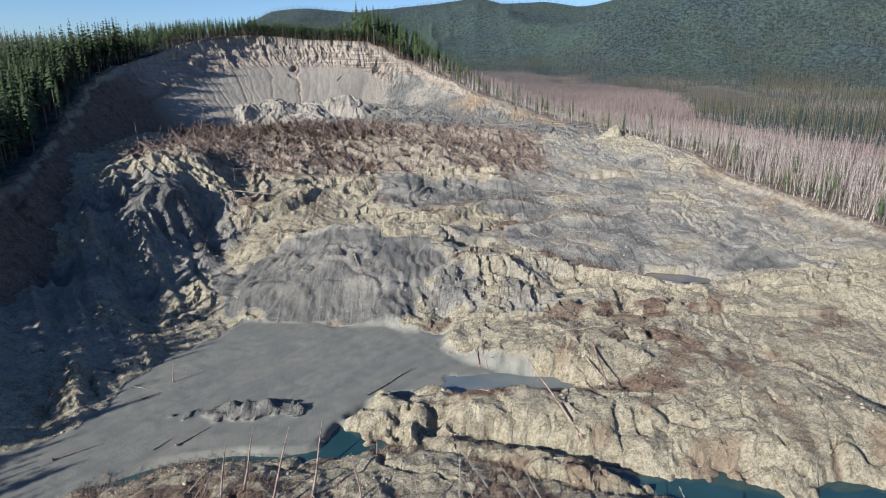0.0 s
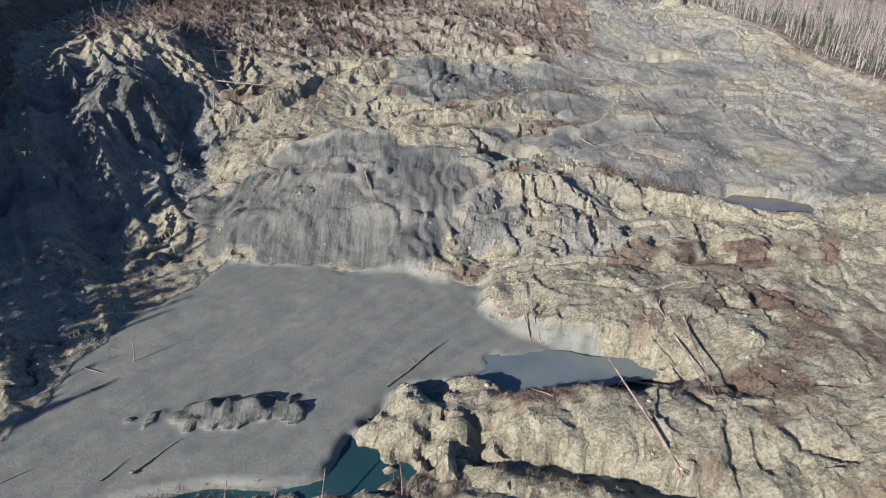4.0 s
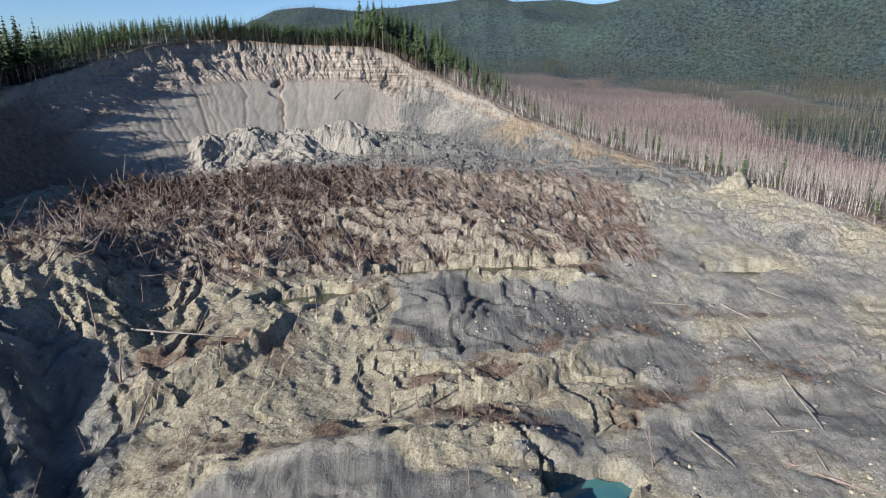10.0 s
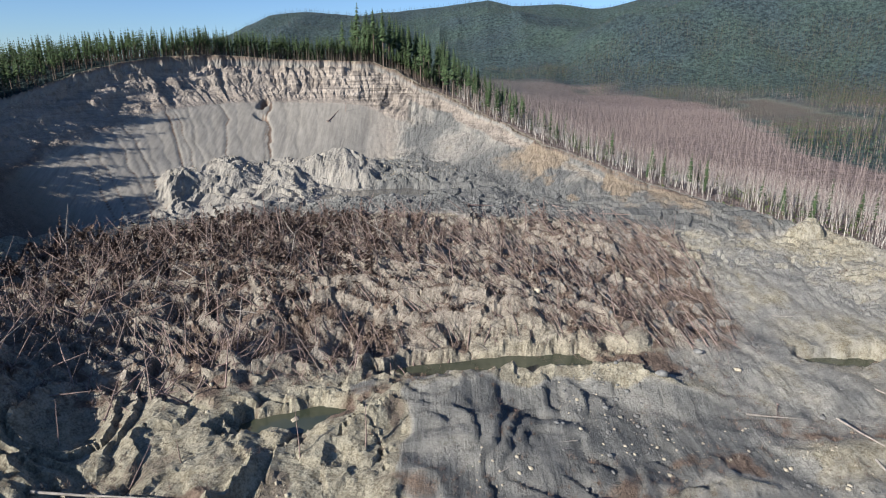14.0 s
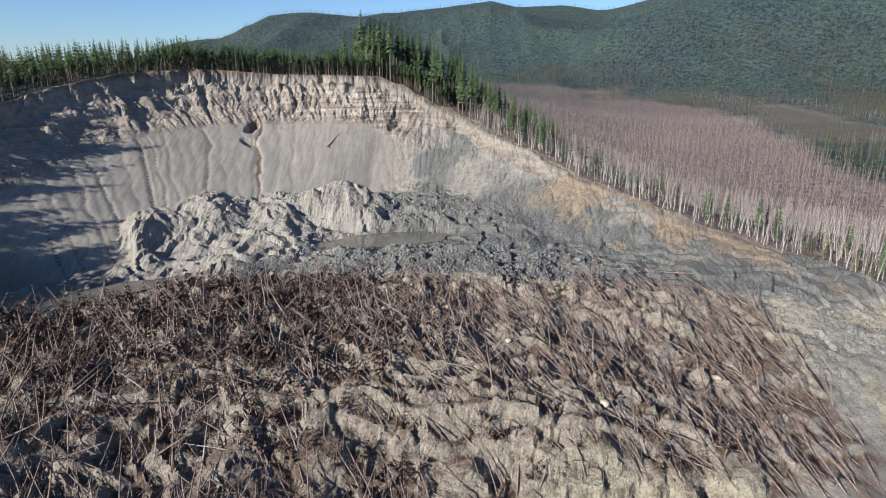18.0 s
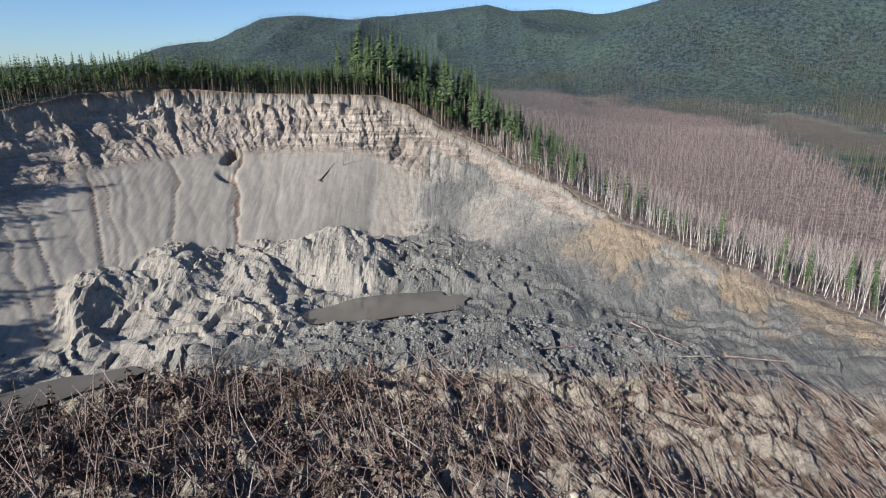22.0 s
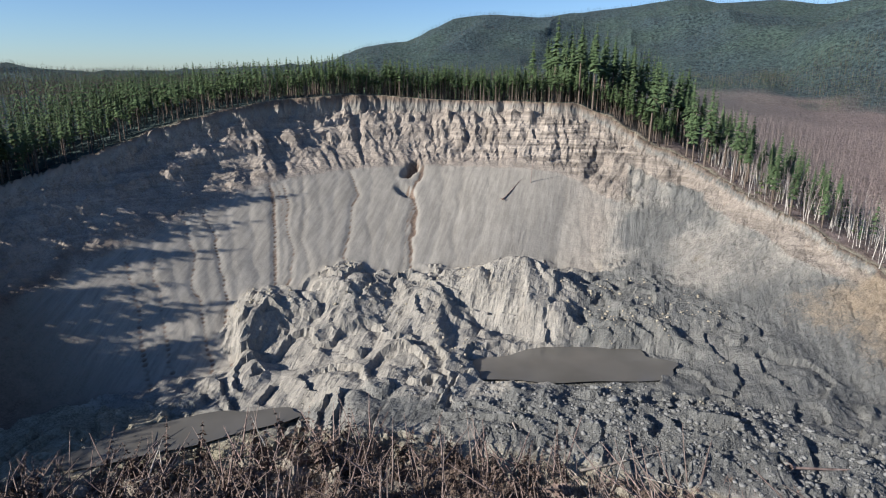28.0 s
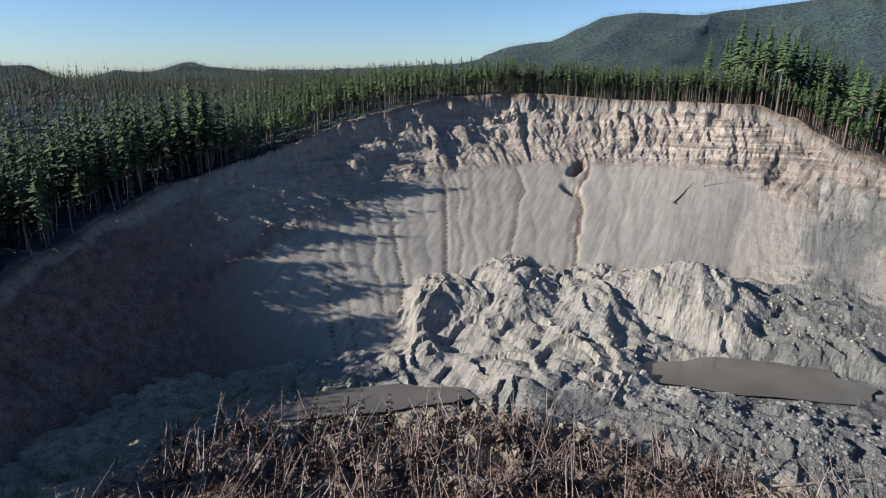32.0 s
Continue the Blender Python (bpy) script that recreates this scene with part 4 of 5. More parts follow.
def conifer_shape(rng, h, low, wide, whorls, per, lite=False):
    """Trunk and crown of a fir: whorls of drooping, ridged boughs with gaps between."""
    lean = rng.uniform(-0.012, 0.012, 2) * h
    if lite:
        trunk = tube([(0, 0, -1.2), (*lean, h * 0.97)], (h * 0.014 + 0.05, 0.03), 3)
    else:
        trunk = tube([(0, 0, -1.2), (lean[0] * 0.3, lean[1] * 0.3, h * 0.4), (*lean, h * 0.97)], (h * 0.014 + 0.05, h * 0.009 + 0.03, 0.03), 7)
    verts, tris = [], []
    for k in range(whorls):
        f = (k + rng.uniform(0.0, 0.9)) / whorls
        z = h * (low + (1 - low) * f)
        reach = wide * ((1 - f) ** 0.75 * (0.55 + 0.45 * min(1, f * 5 + 0.35)) + 0.05)
        turn = rng.uniform(0, 6.28)
        for b in range(per):
            if rng.random() < 0.10:
                continue
            t = turn + 6.283 * b / per + rng.uniform(-0.3, 0.3)
            r = reach * rng.uniform(0.6, 1.15)
            droop = r * rng.uniform(0.2, 0.55)
            half = r * rng.uniform(0.24, 0.36)
            c, s = math.cos(t), math.sin(t)
            ox, oy = lean[0] * f, lean[1] * f
            o = len(verts)
            lift = h * 0.015
            verts += [(ox, oy, z + lift), (ox + c * r * 0.6 - s * half, oy + s * r * 0.6 + c * half, z - droop * 0.75),
                      (ox + c * r, oy + s * r, z - droop * 0.8), (ox + c * r * 0.6 + s * half, oy + s * r * 0.6 - c * half, z - droop * 0.75)]
            if lite:
                tris += [(o, o + 1, o + 3), (o + 1, o + 2, o + 3)]
            else:
                verts.append((ox + c * r * 0.55, oy + s * r * 0.55, z - droop * 0.25))
                tris += [(o, o + 1, o + 4), (o + 1, o + 2, o + 4), (o + 2, o + 3, o + 4), (o + 3, o, o + 4)]
    return trunk, (np.array(verts), np.array(tris))


def alder_shape(rng, h, twigs, lite=False):
    """A bare broad-leaved tree: pale stem, a few limbs and a haze of twigs."""
    lx, ly = rng.uniform(-0.06, 0.06, 2) * h
    path = [(0, 0, -0.8), (lx * 0.3 + rng.uniform(-0.2, 0.2), ly * 0.3, h * 0.45), (lx, ly, h * 0.95)]
    trunk = tube([path[0], path[2]], (0.17, 0.03), 3) if lite else tube(path, (0.17, 0.12, 0.03), 5)
    verts, tris = [], []
    for k in range(twigs):
        f = rng.uniform(0.45, 0.98)
        t = rng.uniform(0, 6.28)
        base = np.array((lx * f, ly * f, h * f * 0.95))
        reach = h * rng.uniform(0.08, 0.16) * (1.35 - f)
        way = np.array((math.cos(t) * reach, math.sin(t) * reach, h * rng.uniform(0.05, 0.15)))
        side = np.array((-math.sin(t), math.cos(t), 0.25)) * (0.10 if lite else 0.07)
        o = len(verts)
        verts += [base - side, base + side, base + way]
        tris.append((o, o + 1, o + 2))
    return trunk, (np.array(verts), np.array(tris))


def scatter(name, shapes, xs, ys, zs, scales, turns, mats, label, category, tilt=None):
    """Many plants joined into one object; each shape is (trunk, crown)."""
    V, T, M, o = [], [], [], 0
    which = (np.abs(np.sin(np.arange(len(xs)) * 12.9898)) * 43758.5).astype(int) % len(shapes)
    for i, (trunk, crown) in enumerate(shapes):
        k = np.where(which == i)[0]
        if not len(k):
            continue
        v, t = join((trunk, crown))
        fm = np.r_[np.zeros(len(trunk[1]), int), np.ones(len(crown[1]), int)]
        c, s = np.cos(turns[k])[:, None], np.sin(turns[k])[:, None]
        x = (v[:, 0] * c - v[:, 1] * s) * scales[k][:, None]
        y = (v[:, 0] * s + v[:, 1] * c) * scales[k][:, None]
        z = v[:, 2] * scales[k][:, None]
        if tilt is not None:
            x = x + tilt[0][k][:, None] * np.maximum(z, 0)
            y = y + tilt[1][k][:, None] * np.maximum(z, 0)
        V.append(np.stack([x + xs[k][:, None], y + ys[k][:, None], z + zs[k][:, None]], -1).reshape(-1, 3))
        T.append((t[None] + (np.arange(len(k)) * len(v))[:, None, None] + o).reshape(-1, 3))
        M.append(np.tile(fm, len(k)))
        o += len(k) * len(v)
    me = quick_mesh(name, np.vstack(V), np.vstack(T), mats, np.concatenate(M))
    return tagged(new(name, me), label, category, kind="stuff")


def jitter_grid(rng, x0, x1, y0, y1, step):
    gx, gy = np.meshgrid(np.arange(x0, x1, step), np.arange(y0, y1, step))
    x = gx.ravel() + rng.uniform(-0.48, 0.48, gx.size) * step
    y = gy.ravel() + rng.uniform(-0.48, 0.48, gx.size) * step
    return x, y


def tree_thing(name, shapes, mats, label, category, group):
    """One tree to be copied: an empty with its trunk and its crown."""
    root = tagged(new(name), label, category, group)
    (tv, tt), (cv, ct) = shapes
    part("trunk", quick_mesh("trunk", tv, tt, mats[0], smooth=True), root)
    part("crown", quick_mesh("crown", cv, ct, mats[1]), root)
    return root


def planted(masters, x, y, scale, turn, lean=(0, 0)):
    ob = copy_thing(masters, Matrix.Identity(4))
    z = float(height(x, y))
    ob.matrix_basis = pose(x, y, z, lean[0], lean[1], turn) @ Matrix.Diagonal((scale, scale, scale, 1))
    return ob


rng = np.random.default_rng(5)
FIRS = [conifer_shape(rng, 40, low, 4.4, 24, 7) for low in (0.45, 0.55, 0.38, 0.26)]
FIRS_YOUNG = [conifer_shape(rng, 22, low, 3.3, 13, 6, True) for low in (0.25, 0.35, 0.15, 0.3)]
FIRS_EDGE = [conifer_shape(rng, 22, low, 2.9, 11, 6, True) for low in (0.5, 0.6, 0.45, 0.55)]
FIRS_FAR = [conifer_shape(rng, 22, 0.12, 4.2, 6, 5, True) for _ in range(4)]
FIRS_TINY = [conifer_shape(rng, 22, 0.05, 5.0, 3, 3, True) for _ in range(3)]
ALDERS = [alder_shape(rng, 18, 60) for _ in range(4)]
ALDERS_LITE = [alder_shape(rng, 17, 18, True) for _ in range(5)]
ALDERS_FAR = [alder_shape(rng, 16, 20, True) for _ in range(6)]


def grow_forest():
    rng = np.random.default_rng(11)
    # single trees along the rim
    tall = [tree_thing("fir_tree", s, (BARK, NEEDLES), "tall dark fir with a bare lower trunk on the scarp's edge", "tree", "tall firs on the rim") for s in FIRS]
    pale = [tree_thing("alder_tree", s, (PALE_BARK, TWIGS), "bare pale-stemmed alder on the slide's margin", "tree", "bare alders on the margin") for s in ALDERS]
    spots = []
    for _ in range(4000):
        x, y = rng.uniform(-112, 30), rng.uniform(690, 850)
        d = float(sample(MK["d"], x, y))
        if -75 < d < -2.5 and all((x - a) ** 2 + (y - b) ** 2 > 20 for a, b, *_ in spots):
            if len(spots) < 110:
                spots.append((x, y, rng.uniform(0.85, 1.15) * (1 - 0.4 * ramp(np.float64(x), -50, 20)), 0))
    left = []
    for _ in range(6000):
        x, y = rng.uniform(-330, -165), rng.uniform(30, 440)
        d = float(sample(MK["d"], x, y))
        if -50 < d < -1.5 and all((x - a) ** 2 + (y - b) ** 2 > 30 for a, b, *_ in left):
            if len(left) < 145:
                left.append((x, y, rng.uniform(0.8, 1.12) * (0.85 if y < 165 else 0.98 if y < 320 else 0.9), 0))
    for x, y in ((-300, 590), (-304, 585)):
        left.append((x, y, 0.95, 0))
    edge = []
    for _ in range(6000):
        x, y = rng.uniform(-20, 260), rng.uniform(250, 740)
        d = float(sample(MK["d"], x, y))
        if -26 < d < -1.0 and all((x - a) ** 2 + (y - b) ** 2 > 9 for a, b, *_ in edge):
            if len(edge) < 190:
                edge.append((x, y, rng.uniform(0.75, 1.1), 1))
    for _ in range(2500):
        x, y = rng.uniform(-330, -255), rng.uniform(440, 590)
        d = float(sample(MK["d"], x, y))
        if -22 < d < -1.0 and all((x - a) ** 2 + (y - b) ** 2 > 12 for a, b, *_ in edge):
            if len(edge) < 235:
                edge.append((x, y, rng.uniform(0.45, 0.8), 1))
    ridge = []
    for _ in range(3000):
        x, y = rng.uniform(0, 260), rng.uniform(300, 720)
        d = float(sample(MK["d"], x, y))
        if -40 < d < -2 and all((x - a) ** 2 + (y - b) ** 2 > 60 for a, b, *_ in ridge):
            if len(ridge) < 40:
                ridge.append((x, y, rng.uniform(0.3, 0.62), 0))
    for i, (x, y, s, kind) in enumerate(spots + left + edge + ridge):
        m = (pale if kind else tall)[i % 4]
        if i >= len(spots) + len(left) + len(edge):
            m = tall[3]
        lean = (rng.uniform(-7, 7), rng.uniform(-9, 12)) if kind else (rng.uniform(-1.5, 1.5), rng.uniform(-1.5, 1.5))
        planted(m, x, y, s, rng.uniform(0, 360), lean)
    for m in tall + pale:   # the patterns themselves stand in the woods behind
        x, y = (-120 + 9 * (tall + pale).index(m), 800) if m in tall else (150 + 8 * pale.index(m), 640)
        m.matrix_basis = pose(x, y, float(height(x, y)))

    def put(name, shapes, x, y, keep, size, mats, label, tilt=0.0):
        x, y = x[keep], y[keep]
        n = len(x)
        sc = rng.uniform(0.6, 1.22, n) * size
        scatter(name, shapes, x, y, height(x, y), sc, rng.uniform(0, 6.28, n), mats, label, "forest",
                (rng.normal(0, tilt, n), rng.normal(0, tilt, n)) if tilt else None)

    # plantation on the bench
    x, y = jitter_grid(rng, -420, 60, 20, 980, 4.6)
    d, sd = sample(MK["d"], x, y), sample(MK["side"], x, y)
    put("conifer_forest", FIRS_YOUNG, x, y, (d < -16) & (d > -70) & (sd < 0.55) & (y > 430), 0.8, (BARK, YOUNG), "dense dark green conifer plantation behind the scarp")
    put("edge_conifers", FIRS_EDGE, x, y, (d < -2.5) & (d >= -16) & (sd < 0.55) & (y > 560), 0.8, (BARK, YOUNG), "conifers with bare brown trunks along the scarp's edge")
    put("old_conifer_forest", FIRS_YOUNG, x, y, (d < -3) & (d > -60) & (y > 430) & (y < 625) & (x < -200) & (d > -45) & (y < 590) & (rng.random(len(x)) < 0.7), 1.5, (BARK, NEEDLES), "tall conifers above the shaded bluff")
    put("old_conifer_forest", FIRS_YOUNG, x, y, (d < -8) & (d > -130) & (y <= 440) & (y > 30) & (rng.random(len(x)) < 0.45), 1.5, (BARK, NEEDLES), "dense tall conifer forest on the bluff")
    x, y = jitter_grid(rng, -222, -40, 590, 800, 3.0)
    d, sd = sample(MK["d"], x, y), sample(MK["side"], x, y)
    put("edge_conifers", FIRS_EDGE, x, y, (d < -2) & (d >= -18) & (sd < 0.55) & (rng.random(len(x)) < 0.6), 0.78, (BARK, YOUNG), "slender conifers with bare brown trunks behind the scarp")
    x, y = jitter_grid(rng, -760, 160, 250, 1300, 8.6)
    d, sd = sample(MK["d"], x, y), sample(MK["side"], x, y)
    put("conifer_forest", FIRS_FAR, x, y, (d <= -66) & (d > -150) & (sd < 0.6) & (y > -0.9 * x - 450), 0.82, (BARK, YOUNG), "green conifer plantation on the bench")
    put("conifer_forest", FIRS_TINY, x, y, (d <= -150) & (sd < 0.6) & (y > -0.9 * x - 450), 0.85, (BARK, YOUNG), "green conifer plantation on the bench")
    x, y = jitter_grid(rng, -2600, 400, 200, 3000, 30)
    r = np.hypot(x + 40, y - 330)
    put("conifer_forest", FIRS_TINY, x, y, (r > 800) & (r < 2600) & (x < 100) & (sample(MK["side"], x, y) < 0.7), 1.25, (BARK, YOUNG), "distant conifer forest")
    # alders on the margin and in the valley
    x, y = jitter_grid(rng, -40, 560, 180, 980, 4.8)
    d, sd = sample(MK["d"], x, y), sample(MK["side"], x, y)
    put("alder_forest", ALDERS_LITE, x, y, (d < -4) & (d > -150) & (sd > 0.35) & (x > -30 + (y - 730) * 0.3), 1.0, (PALE_BARK, TWIGS), "dense bare alder wood beside the slide", 0.09)
    x, y = jitter_grid(rng, -20, 1300, 200, 1700, 9.0)
    d, sd = sample(MK["d"], x, y), sample(MK["side"], x, y)
    put("alder_forest", ALDERS_FAR, x, y, (d <= -140) & (sd > 0.5) & (valley_reach(x, y) > 0) & (lump(x, y, 735, 1650, 340, 125, 71, 2, 0.3, 331) < 0.05), 1.0, (TWIGS, TWIGS), "reddish-grey bare alder wood in the valley", 0.06)
    # mixed woods farther down the valley
    x, y = jitter_grid(rng, -100, 2600, 300, 3200, 15)
    r, az = np.hypot(x + 40, y - 330), np.degrees(np.arctan2(x + 40, y - 330))
    d, sd = sample(MK["d"], x, y), sample(MK["side"], x, y)
    strip = fbm(x, y, 150, 3, 231)
    cutover = lump(x, y, 735, 1650, 340, 125, 71, 2, 0.3, 331) > 0.05
    zone = (d < -160) & (sd > 0.45) & (valley_reach(x, y) < 0.02) & (r < 2700) & ~cutover & (np.abs(az - 20) < 50)
    put("conifer_forest", FIRS_TINY, x, y, zone & ((strip > 0.2) | (rng.random(len(x)) < 0.15)), 1.4, (BARK, YOUNG), "dark conifer stands in the valley")
    put("conifer_forest", FIRS_TINY, x, y, zone & (strip > -0.3) & (strip <= 0.2), 1.1, (BARK, VALLEY_NEEDLES), "green young conifers in the valley")
    put("alder_forest", ALDERS_FAR, x, y, zone & (strip < -0.28) & (r < 2000), 1.15, (TWIGS, TWIGS), "pale bare alder stands in the valley")
    x, y = jitter_grid(rng, 500, 960, 1250, 2050, 9)
    put("conifer_thicket", FIRS_TINY, x, y, (lump(x, y, 735, 1650, 340, 125, 71, 2, 0.3, 331) > 0.03) & (fbm(x, y, 70, 3, 251) > -0.2), 0.35, (BARK, NEEDLES), "young green conifers in the reddish clearing")
    # conifers scattered through the margin wood
    x, y = jitter_grid(rng, -30, 420, 200, 900, 12)
    d, sd = sample(MK["d"], x, y), sample(MK["side"], x, y)
    lot = rng.random(len(x))
    put("conifer_forest", FIRS_YOUNG, x, y, (d < -14) & (d > -110) & (sd > 0.3) & (lot < 0.10 + 0.6 * ramp(-x, -90, -10)), 0.85, (BARK, NEEDLES), "green conifers scattered through the alder wood")
    x, y = jitter_grid(rng, 0, 330, 250, 760, 4.5)
    d = sample(MK["d"], x, y)
    put("conifer_thicket", FIRS_TINY, x, y, (d < -2) & (d > -45) & (fbm(x, y, 30, 3, 241) > -0.15) & (rng.random(len(x)) < 0.7), 0.55, (BARK, BRIGHT_NEEDLES), "bright green young conifers under the alders")
    # woods on the mountains, their needle colour tinted blue for haze
    x, y = jitter_grid(rng, -3600, 3600, 1200, 4700, 36)
    r, az = np.hypot(x + 40, y - 330), np.degrees(np.arctan2(x + 40, y - 330))
    put("mountain_forest", FIRS_TINY, x, y, (r > 2500) & (r < 4450) & (np.abs(az + 5) < 58), 1.15, (BARK, HAZY_NEEDLES), "distant conifer woods on the mountains, tinted with bluish haze")


grow_forest()


# ---- dead trees, brush and blocks on the debris ----
def dead_shape(rng, length, stubs, roots, sides=6, bend=0.03):
    """Trunk, branch stubs and root plate of a dead tree that lies along +z."""
    bx, by = rng.normal(0, bend, 2) * length
    trunk = tube([(0, 0, -0.3), (0.02 * length, 0, length * 0.3), (bx * 0.6, by * 0.6, length * 0.65), (bx, by, length)],
                 (0.34, 0.27, 0.19, 0.07), sides)
    bits = []
    for _ in range(stubs):
        f = rng.uniform(0.25, 0.97)
        t = rng.uniform(0, 6.28)
        b = Vector((bx * f * f, by * f * f, length * f))
        r = rng.uniform(0.6, 2.4) * (1.2 - f * 0.6)
        e = b + Vector((math.cos(t) * r, math.sin(t) * r, rng.uniform(-0.2, 0.7) * r))
        bits.append(tube([b, e], (0.05, 0.015), 3))
    branches = join(bits) if bits else None
    wad = None
    if roots:
        bits = []
        for k in range(9):
            t = 6.283 * k / 9 + rng.uniform(-0.3, 0.3)
            r = rng.uniform(0.7, 1.5)
            bits.append(tube([(0, 0, 0.3), (math.cos(t) * r * 0.6, math.sin(t) * r * 0.6, -0.1), (math.cos(t) * r, math.sin(t) * r, -rng.uniform(0.2, 0.8))], (0.26, 0.16, 0.04), 4))
        wad = join(bits)
    return trunk, branches, wad


def dead_thing(name, shape, mat, label, category, group):
    root = tagged(new(name), label, category, group)
    trunk, branches, wad = shape
    part("trunk", quick_mesh("trunk", *trunk, mat, smooth=True), root)
    if branches:
        tagged(part("limb_wood", quick_mesh("limb_wood", *branches, mat), root), kind="stuff")
    if wad:
        part("root_plate", quick_mesh("root_plate", *wad, mat), root)
    return root


def along(x, y, z, az, el, s):
    """A pose whose z axis points to heading az (0 is +y, 90 is +x) and elevation el."""
    return Matrix.Translation((x, y, z)) @ pose(0, 0, 0, 0, 0, -az) @ pose(0, 0, 0, el - 90, 0, 0) @ Matrix.Diagonal((s, s, s, 1))


def stretch(m, s, length, base):
    """Scale a pose so that the trunk has its own length without growing too thick."""
    k = length / base
    t = 0.9 * max(0.6, min(1.25, k))
    return m @ Matrix.Diagonal((t, t, k, 1))


def lay_special():
    rng = np.random.default_rng(21)
    dark = [dead_thing("dead_tree", dead_shape(rng, 15, 14, r), DEADWOOD, "dark broken dead trunk leaning out of the debris", "dead tree", "dead trees in the debris") for r in (True, False, True)]
    pale = [dead_thing("dead_tree", dead_shape(rng, 15, 40, False), PALE_WOOD, "pale dead tree with bare twigs leaning from the debris", "dead tree", "pale dead trees") for _ in range(2)]
    log_p = [dead_thing("fallen_log", dead_shape(rng, 15, k, False, 7, 0.012), PALE_WOOD, "bleached fallen log lying on bare clay", "log", "bleached logs") for k in (3, 10)]
    log_d = [dead_thing("fallen_log", dead_shape(rng, 15, 6, True, 7, 0.012), DEADWOOD, "dark fallen log lying across the debris", "log", "dark logs")]
    snags = [(-49.6, 109, -9, 38, 22), (-40.6, 115.6, 6, 38, 23), (-48.9, 125.8, -3, 40, 16), (-31.7, 124, 0, 38, 19.5), (-19.5, 123, -22, 41, 12),
             (-18.3, 146, -10, 45, 10), (-74.6, 105, 14, 31, 12), (-63, 126.5, 50, 40, 6.5), (16.4, 199, -30, 55, 14), (13.6, 199.7, -26, 55, 15),
             (-93.6, 188.4, 24, 80, 8), (15.8, 107.4, -31, 42, 7), (39.6, 151.6, -31, 30, 32), (-52.2, 385.4, 1, 75, 12), (-38.2, 334, 174, 70, 16)]
    snags2 = [(-30, 335, -165, 75, 13), (-132.8, 352, -38, 70, 15.6), (-121, 341, 130, 70, 18), (-111.4, 328, 19, 50, 16.7), (-97.4, 374, 172, 81, 8.5),
              (-16, 299, -172, 69, 11), (-105.8, 712.6, 141, 85, 10), (-60, 112, 20, 35, 14), (-84, 118, 30, 30, 9), (-5, 118, -15, 40, 11), (8, 122, -30, 35, 9)]
    for i, (x, y, az, el, ln) in enumerate(snags + snags2):
        copy_thing(dark[i % 3], Matrix.Identity(4)).matrix_basis = stretch(along(x, y, float(height(x, y)) - 0.2, az, el, 1), 1, ln, 15)
    slim = Matrix.Diagonal((0.62, 0.62, 1, 1))
    for i, (x, y, az, el, ln) in enumerate([(3, 95, 4, 39, 24), (25.7, 114, -32, 35, 14.7), (-9.4, 101.7, -24, 45, 16), (56, 102.7, -18, 40, 15),
                                            (45, 114.5, -40, 34, 9), (-192, 487.7, 31, 75, 20), (12, 128, -40, 30, 13), (20, 124, -35, 28, 12)]):
        copy_thing(pale[i % 2], Matrix.Identity(4)).matrix_basis = stretch(along(x, y, float(height(x, y)) - 0.2, az, el, 1), 1, ln, 15) @ slim

    def lie(master, x, y, x2, y2):
        z, z2 = float(height(x, y)) + 0.25, float(height(x2, y2)) + 0.3
        ln = math.hypot(x2 - x, y2 - y)
        mid = float(height((x + x2) / 2, (y + y2) / 2)) + 0.2 - (z + z2) / 2
        z, z2 = z + max(0, mid), z2 + max(0, mid)
        az = math.degrees(math.atan2(x2 - x, y2 - y))
        el = math.degrees(math.atan2(z2 - z, ln))
        copy_thing(master, Matrix.Identity(4)).matrix_basis = stretch(along(x, y, z, az, el, 1), 1, math.hypot(ln, z2 - z), 15)

    for i, q in enumerate([(-86, 107.4, -66, 100.4), (-82.4, 149.4, -79, 156), (-106, 185.6, -99.6, 183.5), (-24.6, 180, -10, 199), (86.6, 352, 87.4, 328),
                           (49.8, 330, 54, 312), (89.7, 387.4, 90.7, 365.7), (89.4, 405, 97.5, 385.5), (110.5, 419.7, 119.5, 409), (-126, 360.7, -92, 362.5),
                           (63.7, 409, 81.7, 407.8), (-66.7, 544.8, -45.9, 554.4), (-55, 546, -41.8, 542.5), (-88.4, 565, -81, 549), (10, 573, 18.6, 572),
                           (27.4, 583, 27.3, 571.4), (48.7, 142.3, 53, 135.6)]):
        lie(log_p[1 if i in (3, 16) else 0], *q)
    for q in [(-76.5, 151.5, -70, 161.7), (-99, 177, -94.7, 182), (-108, 144.6, -98, 153), (-116.7, 696.8, -110.8, 712.6), (54.2, 196.9, 52, 166),
              (70, 316, 89, 305.7), (32.7, 186, 60, 172), (48.8, 203.6, 53, 175), (-42, 278.5, -36, 262), (-17.7, 558, 6.8, 567.8), (24, 592, 39, 567), (49.6, 566, 74.8, 557)]:
        lie(log_d[0], *q)
    # thin snags that still stand among the hummocks, and loose trunks on the clay
    for k in range(52):
        x, y = rng.uniform(-165, 40), rng.uniform(285, 420)
        if float(sample(MK["face1"], x, y)) > 0.1 or float(sample(MK["face2"], x, y)) > 0.1:
            continue
        m = stretch(along(x, y, float(height(x, y)) - 0.2, rng.normal(-10, 60), rng.uniform(35, 82), 1), 1, rng.uniform(5, 14), 15)
        copy_thing(dark[k % 3], Matrix.Identity(4)).matrix_basis = m @ slim
